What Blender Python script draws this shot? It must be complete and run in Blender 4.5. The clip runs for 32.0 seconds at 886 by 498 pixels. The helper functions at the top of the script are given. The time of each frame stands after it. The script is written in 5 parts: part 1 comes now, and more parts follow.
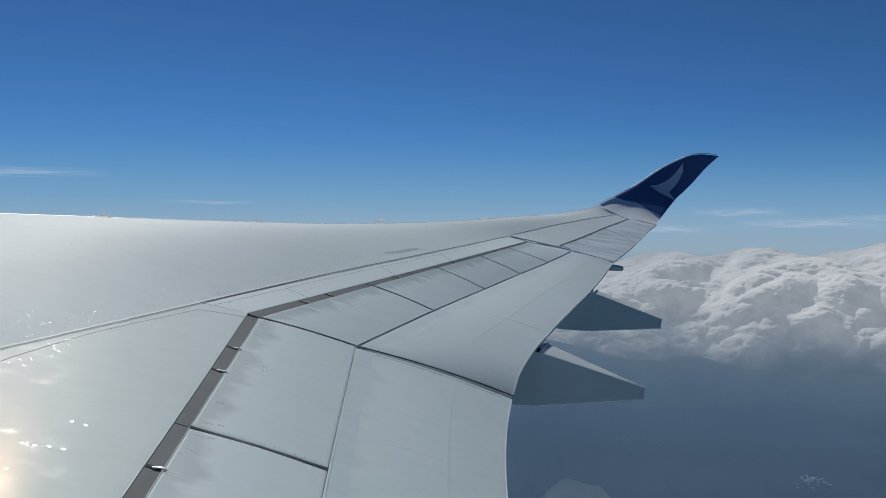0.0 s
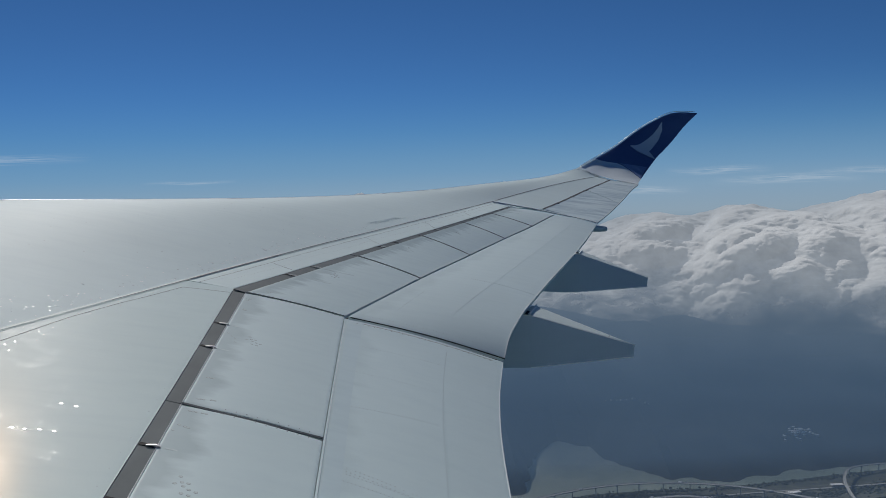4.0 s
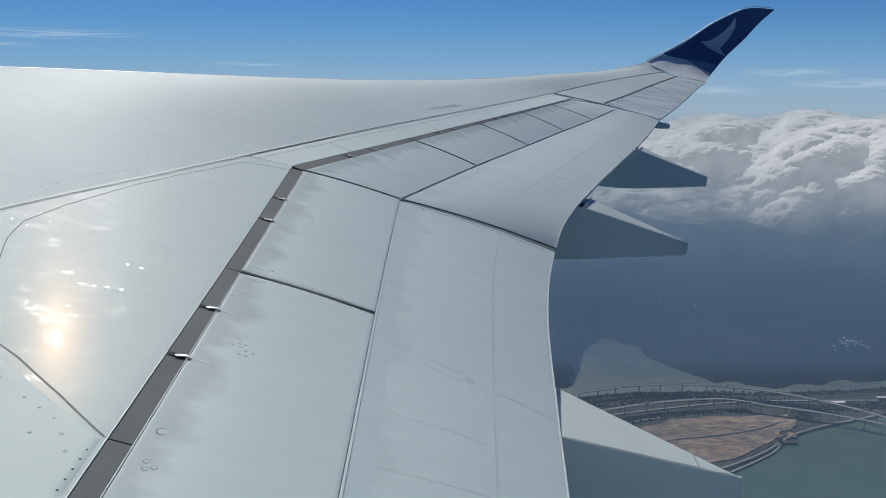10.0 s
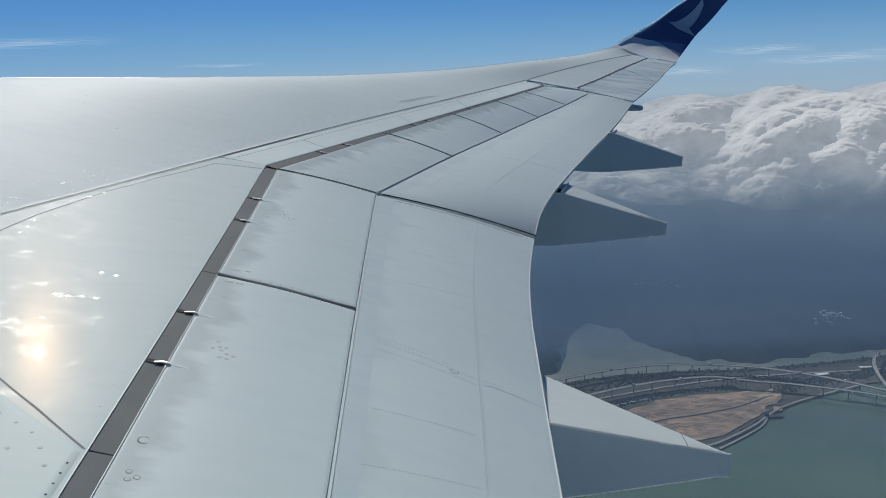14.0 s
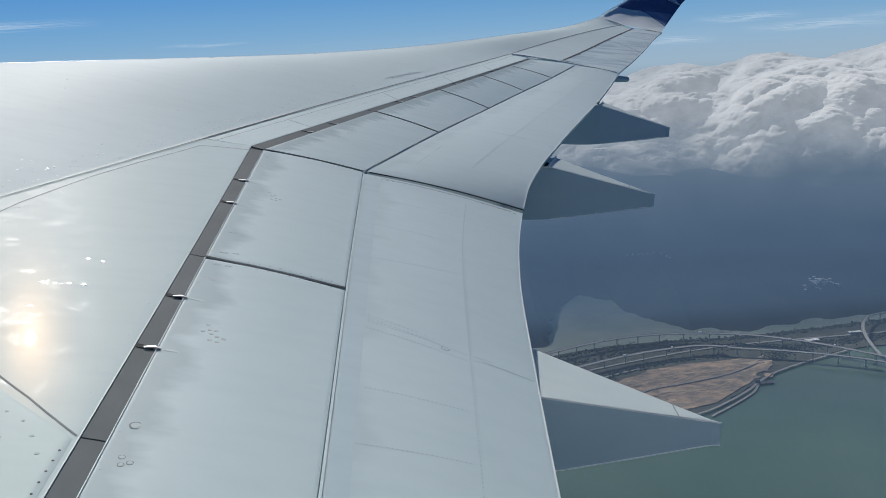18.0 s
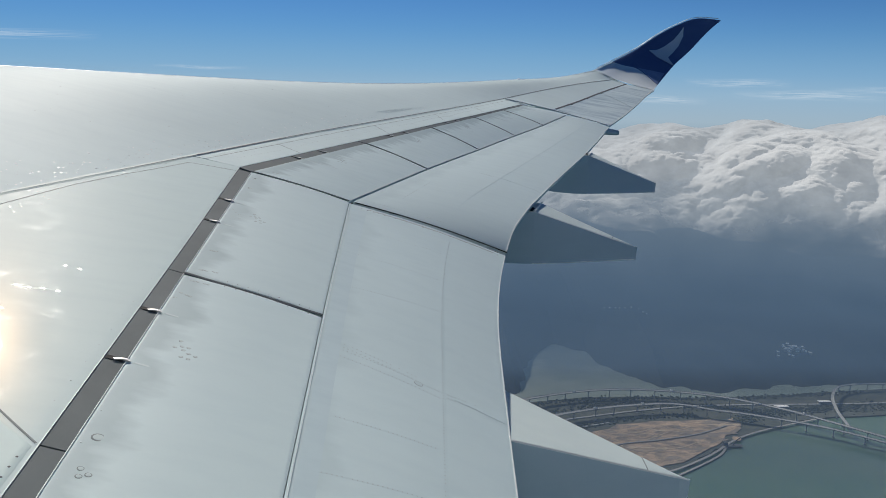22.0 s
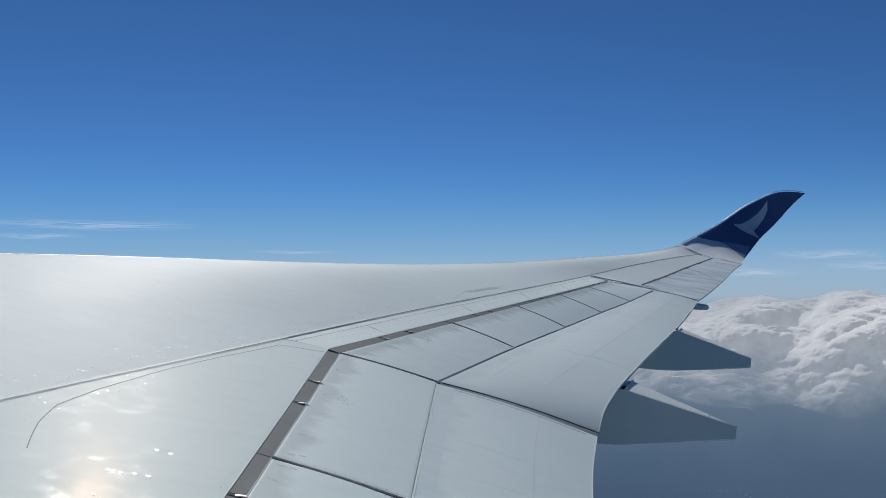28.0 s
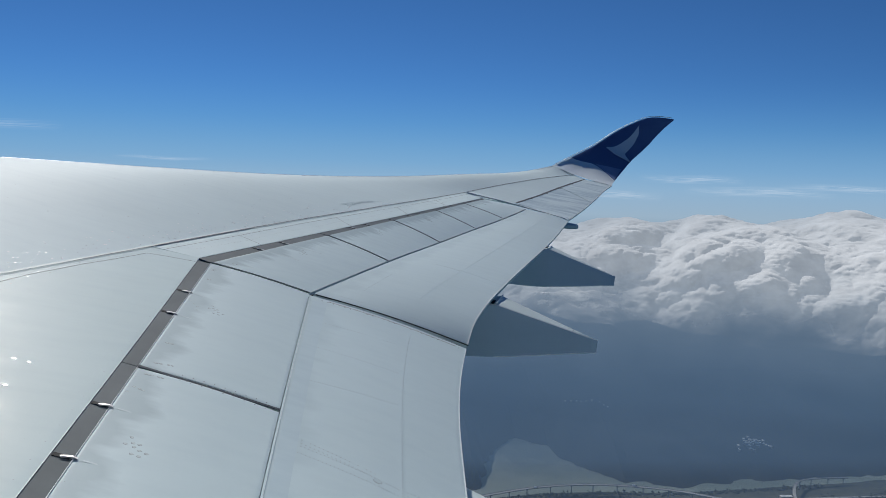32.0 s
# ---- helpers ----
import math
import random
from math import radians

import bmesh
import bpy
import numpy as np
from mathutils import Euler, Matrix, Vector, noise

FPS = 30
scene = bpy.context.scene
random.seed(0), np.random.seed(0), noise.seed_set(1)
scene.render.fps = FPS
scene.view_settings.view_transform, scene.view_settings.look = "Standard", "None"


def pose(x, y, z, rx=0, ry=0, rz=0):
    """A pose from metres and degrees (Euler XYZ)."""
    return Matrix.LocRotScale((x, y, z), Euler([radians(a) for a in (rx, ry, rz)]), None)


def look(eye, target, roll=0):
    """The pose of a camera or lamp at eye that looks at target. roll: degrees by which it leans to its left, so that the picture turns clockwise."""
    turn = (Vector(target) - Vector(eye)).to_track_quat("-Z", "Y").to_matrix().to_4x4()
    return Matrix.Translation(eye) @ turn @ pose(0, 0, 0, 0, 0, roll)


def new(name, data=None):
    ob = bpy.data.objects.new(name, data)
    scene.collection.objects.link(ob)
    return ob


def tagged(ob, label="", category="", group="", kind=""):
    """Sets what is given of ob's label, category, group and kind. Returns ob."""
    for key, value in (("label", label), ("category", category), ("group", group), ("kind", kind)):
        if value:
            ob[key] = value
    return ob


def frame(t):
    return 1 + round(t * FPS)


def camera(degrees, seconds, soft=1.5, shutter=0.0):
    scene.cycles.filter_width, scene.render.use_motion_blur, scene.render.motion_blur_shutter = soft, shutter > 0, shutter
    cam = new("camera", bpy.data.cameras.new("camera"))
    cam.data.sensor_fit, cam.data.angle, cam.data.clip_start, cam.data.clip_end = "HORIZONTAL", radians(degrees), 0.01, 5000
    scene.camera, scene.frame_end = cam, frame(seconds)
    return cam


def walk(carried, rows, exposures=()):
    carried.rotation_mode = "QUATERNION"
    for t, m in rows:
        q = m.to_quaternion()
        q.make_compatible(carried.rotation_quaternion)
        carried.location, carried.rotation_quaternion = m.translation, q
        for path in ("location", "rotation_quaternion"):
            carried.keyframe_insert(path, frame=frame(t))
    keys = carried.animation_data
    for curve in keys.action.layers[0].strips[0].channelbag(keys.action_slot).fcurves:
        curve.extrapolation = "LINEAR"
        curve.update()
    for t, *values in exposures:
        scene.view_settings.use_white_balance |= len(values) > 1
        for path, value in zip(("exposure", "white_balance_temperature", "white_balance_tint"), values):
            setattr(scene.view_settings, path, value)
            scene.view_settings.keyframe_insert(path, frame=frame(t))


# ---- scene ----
cam = camera(53.0, 32.0, soft=0.6)
PATH = [
    (0, (0.241, -0.222, -0.058), (0.367, 1.773, -0.121), 0.7),
    (0.5, (0.2, -0.188, -0.084), (0.32, 1.808, -0.141), 0.8),
    (1, (0.188, -0.118, -0.131), (0.309, 1.878, -0.182), 0.4),
    (1.5, (0.209, -0.143, -0.132), (0.364, 1.848, -0.236), -0.3),
    (2, (0.184, -0.146, -0.119), (0.288, 1.85, -0.212), -0.7),
    (2.5, (0.2, -0.206, -0.091), (0.272, 1.79, -0.183), -0.5),
    (3, (0.204, -0.148, -0.13), (0.3, 1.847, -0.217), -0.6),
    (3.5, (0.221, -0.154, -0.118), (0.381, 1.837, -0.23), -2.1),
    (5.5, (0.218, -0.176, -0.099), (0.386, 1.811, -0.252), -1.0),
    (6, (0.214, -0.171, -0.091), (0.378, 1.815, -0.267), -1.2),
    (6.5, (0.205, -0.172, -0.11), (0.377, 1.812, -0.295), -0.7),
    (7, (0.213, -0.18, -0.157), (0.36, 1.788, -0.481), 0.1),
    (7.5, (0.199, -0.176, -0.163), (0.325, 1.788, -0.516), -0.4),
    (8, (0.201, -0.19, -0.165), (0.315, 1.774, -0.524), 0.3),
    (8.5, (0.211, -0.231, -0.156), (0.316, 1.728, -0.542), 1.1),
    (9, (0.209, -0.235, -0.162), (0.281, 1.725, -0.554), 0.7),
    (9.5, (0.201, -0.211, -0.174), (0.247, 1.754, -0.544), 1.0),
    (10, (0.218, -0.222, -0.165), (0.254, 1.744, -0.534), 0.5),
    (10.5, (0.218, -0.194, -0.183), (0.249, 1.772, -0.547), -0.1),
    (11, (0.227, -0.207, -0.167), (0.253, 1.759, -0.533), -0.6),
    (11.5, (0.22, -0.171, -0.177), (0.26, 1.794, -0.545), -1.7),
    (12, (0.232, -0.204, -0.156), (0.279, 1.761, -0.526), -1.8),
    (12.5, (0.231, -0.181, -0.173), (0.287, 1.784, -0.541), -2.2),
    (13, (0.237, -0.18, -0.171), (0.305, 1.783, -0.546), -2.2),
    (13.5, (0.232, -0.185, -0.172), (0.309, 1.778, -0.547), -2.8),
    (14, (0.234, -0.176, -0.181), (0.313, 1.785, -0.567), -2.1),
    (14.5, (0.246, -0.193, -0.179), (0.323, 1.765, -0.578), -2.3),
    (15, (0.261, -0.22, -0.169), (0.332, 1.735, -0.584), -2.9),
    (15.5, (0.263, -0.204, -0.169), (0.333, 1.749, -0.591), -3.4),
    (17.5, (0.261, -0.186, -0.157), (0.354, 1.762, -0.598), -3.2),
    (18, (0.247, -0.169, -0.174), (0.345, 1.779, -0.614), -3.4),
    (18.5, (0.251, -0.188, -0.179), (0.344, 1.762, -0.612), -3.2),
    (19, (0.247, -0.189, -0.195), (0.324, 1.762, -0.626), -3.3),
    (19.5, (0.239, -0.155, -0.198), (0.325, 1.798, -0.62), -2.8),
    (20, (0.237, -0.133, -0.208), (0.37, 1.818, -0.627), -1.8),
    (20.5, (0.243, -0.128, -0.202), (0.446, 1.828, -0.571), -0.6),
    (21, (0.245, -0.196, -0.201), (0.387, 1.762, -0.585), 0.4),
    (21.5, (0.235, -0.164, -0.202), (0.382, 1.794, -0.582), 0.6),
    (22, (0.234, -0.156, -0.205), (0.379, 1.807, -0.559), 1.3),
    (22.5, (0.233, -0.161, -0.194), (0.37, 1.817, -0.459), 1.4),
    (23, (0.234, -0.144, -0.199), (0.367, 1.841, -0.4), 1.8),
    (23.5, (0.227, -0.139, -0.203), (0.35, 1.849, -0.379), 2.2),
    (24, (0.216, -0.133, -0.2), (0.325, 1.857, -0.371), 2.4),
    (24.5, (0.22, -0.129, -0.191), (0.319, 1.863, -0.335), 2.9),
    (25, (0.206, -0.081, -0.18), (0.256, 1.918, -0.156), 2.9),
    (25.5, (0.192, -0.064, -0.182), (0.184, 1.935, -0.118), 1.4),
    (27.5, (0.211, -0.107, -0.183), (0.14, 1.891, -0.133), 1.4),
    (28, (0.219, -0.13, -0.198), (0.171, 1.869, -0.156), -0.1),
    (28.5, (0.233, -0.147, -0.19), (0.249, 1.852, -0.23), -0.1),
    (29, (0.223, -0.159, -0.19), (0.257, 1.839, -0.273), 0.5),
    (29.5, (0.226, -0.162, -0.196), (0.271, 1.833, -0.326), 0.4),
    (30, (0.219, -0.173, -0.202), (0.266, 1.814, -0.425), 0.7),
    (30.5, (0.22, -0.137, -0.192), (0.315, 1.854, -0.362), 0.2),
    (31, (0.245, -0.141, -0.196), (0.405, 1.846, -0.352), 1.0),
    (31.5, (0.23, -0.137, -0.205), (0.457, 1.844, -0.359), 1.8),
    (32, (0.233, -0.139, -0.2), (0.462, 1.843, -0.347), 1.9),
]
walk(cam, [(t, look(eye, target, roll)) for t, eye, target, roll in PATH], exposures=[(0, -0.06, 6500, 10), (0.9, -0.2, 6500, 10), (3.5, -0.25, 6500, 10), (5.6, 0.0, 6500, 10), (6.2, 0.07, 6500, 10), (13, 0.07, 6500, 10), (17, 0.13, 6450, 10), (21, 0.14, 6600, 10), (22.5, 0.18, 6800, 9), (24.5, 0.16, 6800, 9), (28, 0.14, 6500, 12), (29.2, 0.04, 6450, 13), (29.9, 0.0, 6300, 9), (30.3, 0.0, 6300, 9), (31.2, 0.07, 6350, 10), (32, 0.12, 6350, 10)])

# ---- world, sun ----
SUN_TO = Vector((-0.231, 0.785, 0.575)).normalized()
world = bpy.data.worlds.new("sky")
scene.world = world
world.use_nodes = True
wn = world.node_tree.nodes
sky = wn.new("ShaderNodeTexSky")
sky.sky_type = 'NISHITA'
sky.sun_disc = False
sky.sun_elevation = math.asin(SUN_TO.z)
sky.sun_rotation = math.atan2(SUN_TO.x, SUN_TO.y)
sky.altitude = 3500
sky.air_density, sky.dust_density, sky.ozone_density = 0.8, 0.1, 5.0
wn["Background"].inputs["Strength"].default_value = 0.045
tint = wn.new("ShaderNodeMix")
tint.data_type, tint.blend_type = 'RGBA', 'MULTIPLY'
tint.inputs["Factor"].default_value = 1.0
tint.inputs["B"].default_value = (0.56, 0.955, 1.23, 1)
world.node_tree.links.new(sky.outputs["Color"], tint.inputs["A"])
world.node_tree.links.new(tint.outputs["Result"], wn["Background"].inputs["Color"])
sun = new("sun", bpy.data.lights.new("sun", 'SUN'))
sun.data.energy = 3.8
sun.data.angle = radians(0.38)
sun.data.color = (1.0, 0.955, 0.89)
sun.matrix_world = look(SUN_TO * 50, (0, 0, 0))


# ---- materials ----
def material(name, base, rough=0.5, metal=0.0, coat=0.0):
    m = bpy.data.materials.new(name)
    m.use_nodes = True
    b = m.node_tree.nodes["Principled BSDF"]
    b.inputs["Base Color"].default_value = (*base, 1)
    b.inputs["Roughness"].default_value = rough
    b.inputs["Metallic"].default_value = metal
    b.inputs["Coat Weight"].default_value = coat
    b.inputs["Coat Roughness"].default_value = 0.12
    return m, m.node_tree.nodes, m.node_tree.links, b


def node(nodes, kind, **values):
    n = nodes.new(kind)
    for key, value in values.items():
        n.inputs[key.replace("_", " ")].default_value = value
    return n


def noise_ramp(nodes, links, scale, lo, hi, a, b, stretch=(1, 1, 1), detail=5.0, rough=0.55):
    """A noise at real size, turned into a two-colour ramp between the values lo and hi."""
    co = nodes.new("ShaderNodeTexCoord")
    mp = nodes.new("ShaderNodeMapping")
    mp.inputs["Scale"].default_value = stretch
    links.new(co.outputs["Object"], mp.inputs["Vector"])
    nz = node(nodes, "ShaderNodeTexNoise", Scale=scale, Detail=detail, Roughness=rough)
    links.new(mp.outputs["Vector"], nz.inputs["Vector"])
    rp = nodes.new("ShaderNodeValToRGB")
    rp.color_ramp.elements[0].position, rp.color_ramp.elements[1].position = lo, hi
    rp.color_ramp.elements[0].color, rp.color_ramp.elements[1].color = (*a, 1), (*b, 1)
    links.new(nz.outputs["Fac"], rp.inputs["Fac"])
    return rp.outputs["Color"], nz.outputs["Fac"]


def mix(nodes, links, kind, fac, a, b):
    m = nodes.new("ShaderNodeMix")
    m.data_type, m.blend_type = 'RGBA', kind
    m.inputs["Factor"].default_value = fac
    for sock, v in ((m.inputs["A"], a), (m.inputs["B"], b)):
        if isinstance(v, tuple):
            sock.default_value = (*v, 1)
        else:
            links.new(v, sock)
    return m.outputs["Result"]


def bump(nodes, links, b, height, strength, distance):
    n = node(nodes, "ShaderNodeBump", Strength=strength, Distance=distance)
    links.new(height, n.inputs["Height"])
    links.new(n.outputs["Normal"], b.inputs["Normal"])


def paint(name, base, rough, streak=0.12, streak_dir=(0.35, 5, 5), coat=0.006, wave=0.02, dirt=0.0, spec=0.12, plume=(1.5, 0.8)):
    """Airframe paint: cloudy fading, chordwise dirt streaks, faint waviness of the panels; dirt: ragged grime behind the front edge."""
    m, n, l, b = material(name, base, rough, 0.0, coat)
    b.inputs["Specular IOR Level"].default_value = spec
    b.inputs["Coat Roughness"].default_value = 0.035
    big, _ = noise_ramp(n, l, 0.45, 0.35, 0.7, tuple(c * 0.95 for c in base), base)
    fine, _ = noise_ramp(n, l, 1.6, 0.42, 0.75, (1, 1, 1), tuple(1 - streak * (1.1 - 0.2 * i) for i in range(3)), stretch=streak_dir, detail=6)
    col = mix(n, l, 'MULTIPLY', 0.8, big, fine)
    speck, sf = noise_ramp(n, l, 60, 0.68, 0.8, (1, 1, 1), (0.88, 0.87, 0.85), detail=3)
    col = mix(n, l, 'MULTIPLY', 0.6, col, speck)
    if dirt:
        uv = n.new("ShaderNodeUVMap")
        sp = n.new("ShaderNodeSeparateXYZ")
        l.new(uv.outputs["UV"], sp.inputs["Vector"])
        mp = n.new("ShaderNodeMapping")
        mp.inputs["Scale"].default_value = (*plume, 1)
        l.new(uv.outputs["UV"], mp.inputs["Vector"])
        nz = node(n, "ShaderNodeTexNoise", Scale=1.6, Detail=4.0, Roughness=0.55)
        l.new(mp.outputs["Vector"], nz.inputs["Vector"])
        ma = n.new("ShaderNodeMath")
        ma.operation = 'MULTIPLY_ADD'
        ma.inputs[1].default_value = -1.6
        l.new(sp.outputs["Y"], ma.inputs[0])
        l.new(nz.outputs["Fac"], ma.inputs[2])
        rp = n.new("ShaderNodeValToRGB")
        rp.color_ramp.elements[0].position, rp.color_ramp.elements[0].color = 0.11, (1, 1, 1, 1)
        rp.color_ramp.elements[1].position, rp.color_ramp.elements[1].color = 0.32, (1 - dirt * 1.04, 1 - dirt * 0.94, 1 - dirt * 0.88, 1)
        l.new(ma.outputs["Value"], rp.inputs["Fac"])
        col = mix(n, l, 'MULTIPLY', 0.9, col, rp.outputs["Color"])
    l.new(col, b.inputs["Base Color"])
    rr, rf = noise_ramp(n, l, 2.2, 0.3, 0.75, (rough * 0.98,) * 3, (rough * 1.03,) * 3)
    l.new(rr, b.inputs["Roughness"])
    _, wf = noise_ramp(n, l, 1.1, 0.3, 0.7, (0, 0, 0), (1, 1, 1), detail=2)
    if wave:
        bump(n, l, b, wf, 0.04, wave)
    return m


SKIN = paint("grey_skin_paint", (0.635, 0.75, 0.765), 0.56, 0.05, coat=0.0, spec=0.018, wave=0)
WORN = paint("worn_skin_paint", (0.60, 0.71, 0.715), 0.42, 0.05, coat=0.0018, spec=0.008, wave=0)
_n, _l = WORN.node_tree.nodes, WORN.node_tree.links
_b = _n["Principled BSDF"]
# warm colour of the sun's glint put into the paint's gloss
_b.inputs["Specular Tint"].default_value = (1.0, 0.80, 0.58, 1)
# feathery polishing swirls: fine contours of a warped noise, in patches
_a, _ = noise_ramp(_n, _l, 6.0, 0.50, 0.66, (0, 0, 0), (1, 1, 1), stretch=(1, 1.2, 1), detail=3)
_c, _f = noise_ramp(_n, _l, 15.0, 0.46, 0.54, (0, 0, 0), (0, 0, 0), stretch=(1.5, 0.9, 1), detail=5, rough=0.6)
_f.node.inputs["Distortion"].default_value = 1.6
_r = _c.node.color_ramp
_r.elements.new(0.50).color = (1, 1, 1, 1)
_w = mix(_n, _l, 'MULTIPLY', 1.0, _a, _c)
for _hi, _lo, _in in ((0.0045, 0.006, "Specular IOR Level"), (-0.2, 0.42, "Roughness")):
    _s = _n.new("ShaderNodeMath")
    _s.operation = 'MULTIPLY_ADD'
    _s.inputs[1].default_value, _s.inputs[2].default_value = _hi, _lo
    _l.new(_w, _s.inputs[0])
    _l.new(_s.outputs["Value"], _b.inputs[_in])
_b.inputs["Coat Roughness"].default_value = 0.022
_b.inputs["Coat Tint"].default_value = (1.0, 0.93, 0.82, 1)
# warm glow round the sun's glint, put into a faint tinted gloss layer
_g = node(_n, "ShaderNodeBsdfGlossy", Color=(1.0, 0.66, 0.36, 1), Roughness=0.19)
_x = _n.new("ShaderNodeMixShader")
_x.inputs["Fac"].default_value = 0.0010
_l.new(_b.outputs["BSDF"], _x.inputs[1])
_l.new(_g.outputs["BSDF"], _x.inputs[2])
_l.new(_x.outputs["Shader"], _n["Material Output"].inputs["Surface"])
RUBBED = paint("rubbed_flap_paint", (0.53, 0.645, 0.685), 0.55, 0.08, coat=0.0, spec=0.05)
PANEL = paint("spoiler_paint", (0.58, 0.695, 0.715), 0.52, 0.05, coat=0.0, dirt=0.26, spec=0.06, plume=(2.0, 0.7))
OUTER = paint("outer_spoiler_paint", (0.60, 0.72, 0.74), 0.52, 0.08, (0.5, 6, 6), coat=0.0, dirt=0.3, spec=0.06, plume=(4.5, 0.5))
FLAP = paint("flap_paint", (0.585, 0.702, 0.727), 0.52, 0.05, coat=0.0, dirt=0.10, spec=0.06)
AILERON = paint("aileron_paint", (0.58, 0.685, 0.72), 0.5, 0.55, (0.5, 2.6, 2.6), spec=0.06)
# shaded flanks and lit tops of the fairings, put into two greys
SHADED_GREY = paint("shaded_fairing_paint", (0.37, 0.48, 0.585), 0.5, 0.06, spec=0.05)
LIT_COVER = paint("lit_fairing_top_paint", (0.60, 0.69, 0.69), 0.5, 0.05, coat=0.0, spec=0.05)
FILLET = paint("fillet_paint", (0.62, 0.735, 0.725), 0.5, 0.05, coat=0.0, spec=0.02, wave=0.001)
SEAL = material("rubber_seal", (0.12, 0.125, 0.13), 0.55)[0]
_m, _n, _l, _b = material("grey_seal_band", (0.10, 0.10, 0.097), 0.6)
_c, _f = noise_ramp(_n, _l, 3.0, 0.3, 0.75, (0.088, 0.110, 0.121), (0.132, 0.157, 0.170), stretch=(1, 0.5, 1), detail=8)
_l.new(_c, _b.inputs["Base Color"])
_b.inputs["Specular IOR Level"].default_value = 0.05
BAND = _m
# near-black that puts the shade of gaps, slots and notches into colour
GAP = material("gap_shade_tone", (0.015, 0.017, 0.02), 0.7)[0]
SEAM = material("seam_shade_tone", (0.045, 0.06, 0.075), 0.7)[0]
LINE = material("panel_line_sealant", (0.24, 0.27, 0.28), 0.7)[0]
METAL = material("bare_metal", (0.6, 0.6, 0.6), 0.42, 0.9)[0]
RIVET = material("rivet_heads", (0.47, 0.54, 0.56), 0.45, 0.2)[0]
# pale tone for edge highlights put into rims, and for the flap end strip
BRIGHT = material("rim_highlight_and_strip", (0.66, 0.70, 0.71), 0.4)[0]
NAVY = paint("navy_paint", (0.07, 0.115, 0.265), 0.35, 0.1)
WHITE = paint("white_paint", (0.66, 0.73, 0.765), 0.4, 0.05, spec=0.08)
WALL = paint("fuselage_white_paint", (0.75, 0.76, 0.76), 0.35, 0.04)
STRIP = material("spar_sealant_strip", (0.50, 0.585, 0.59), 0.6)[0]
STAIN = material("brown_grease_smear", (0.30, 0.29, 0.26), 0.6)[0]
SWOOSH = material("pale_emblem_paint", (0.50, 0.56, 0.64), 0.4)[0]
TRAIL = material("thin_grime", (0.50, 0.59, 0.61), 0.7)[0]
# palest tone, for edge highlights put into colour, lips and paint chips
EDGE = material("highlight_and_chip_paint", (0.85, 0.87, 0.88), 0.4)[0]
SHEEN = material("blade_sheen_blue", (0.15, 0.22, 0.40), 0.4)[0]
FAINT = material("faint_joint", (0.548, 0.662, 0.69), 0.65)[0]
LENS = material("clear_lamp_lens", (0.9, 0.9, 0.88), 0.1)[0]


for _m in (BRIGHT, STRIP, LINE, FAINT, SEAL, SEAM, STAIN, GAP):
    _m.node_tree.nodes["Principled BSDF"].inputs["Specular IOR Level"].default_value = 0.06


# ---- mesh helpers ----
def obj(name, verts, faces, mat, parent=None, label="", smooth=True, uvs=None):
    me = bpy.data.meshes.new(name)
    me.from_pydata([tuple(v) for v in verts], [], faces)
    me.materials.append(mat)
    if uvs is not None:
        layer = me.uv_layers.new(name="metres")
        loops = np.zeros(len(me.loops), dtype=np.int32)
        me.loops.foreach_get("vertex_index", loops)
        layer.data.foreach_set("uv", np.asarray(uvs, dtype=np.float32)[loops].ravel())
    if smooth:
        me.shade_smooth()
        me.set_sharp_from_angle(angle=radians(35))
    me.update()
    ob = new(name, me)
    ob.parent = parent
    if label:
        tagged(ob, label)
    return ob


def thing(name, label, category, at=(0, 0, 0), **tags):
    ob = new(name)
    ob.location = at
    ob.empty_display_size = 0.2
    return tagged(ob, label, category, **tags)


def curve(knots):
    """A smooth curve through knots of x, y, z, read by y (Catmull-Rom in y)."""
    ks = np.array(sorted(knots, key=lambda k: k[1]), float)
    ys = ks[:, 1]
    slope = np.gradient(ks, ys, axis=0) if len(ks) > 2 else np.repeat([(ks[1] - ks[0]) / (ys[1] - ys[0])], 2, 0)

    def at(y):
        i = int(np.clip(np.searchsorted(ys, y) - 1, 0, len(ys) - 2))
        h = ys[i + 1] - ys[i]
        s = (y - ys[i]) / h
        if s < 0 or s > 1:
            j = 0 if s < 0 else -1
            return ks[j] + slope[j] * (y - ys[j])
        a, b, c, d = 2 * s**3 - 3 * s**2 + 1, s**3 - 2 * s**2 + s, -2 * s**3 + 3 * s**2, s**3 - s**2
        p = a * ks[i] + b * h * slope[i] + c * ks[i + 1] + d * h * slope[i + 1]
        p[1] = y
        return p
    return at


def between(f, y0, y1):
    return lambda s: f(y0 + (y1 - y0) * s)


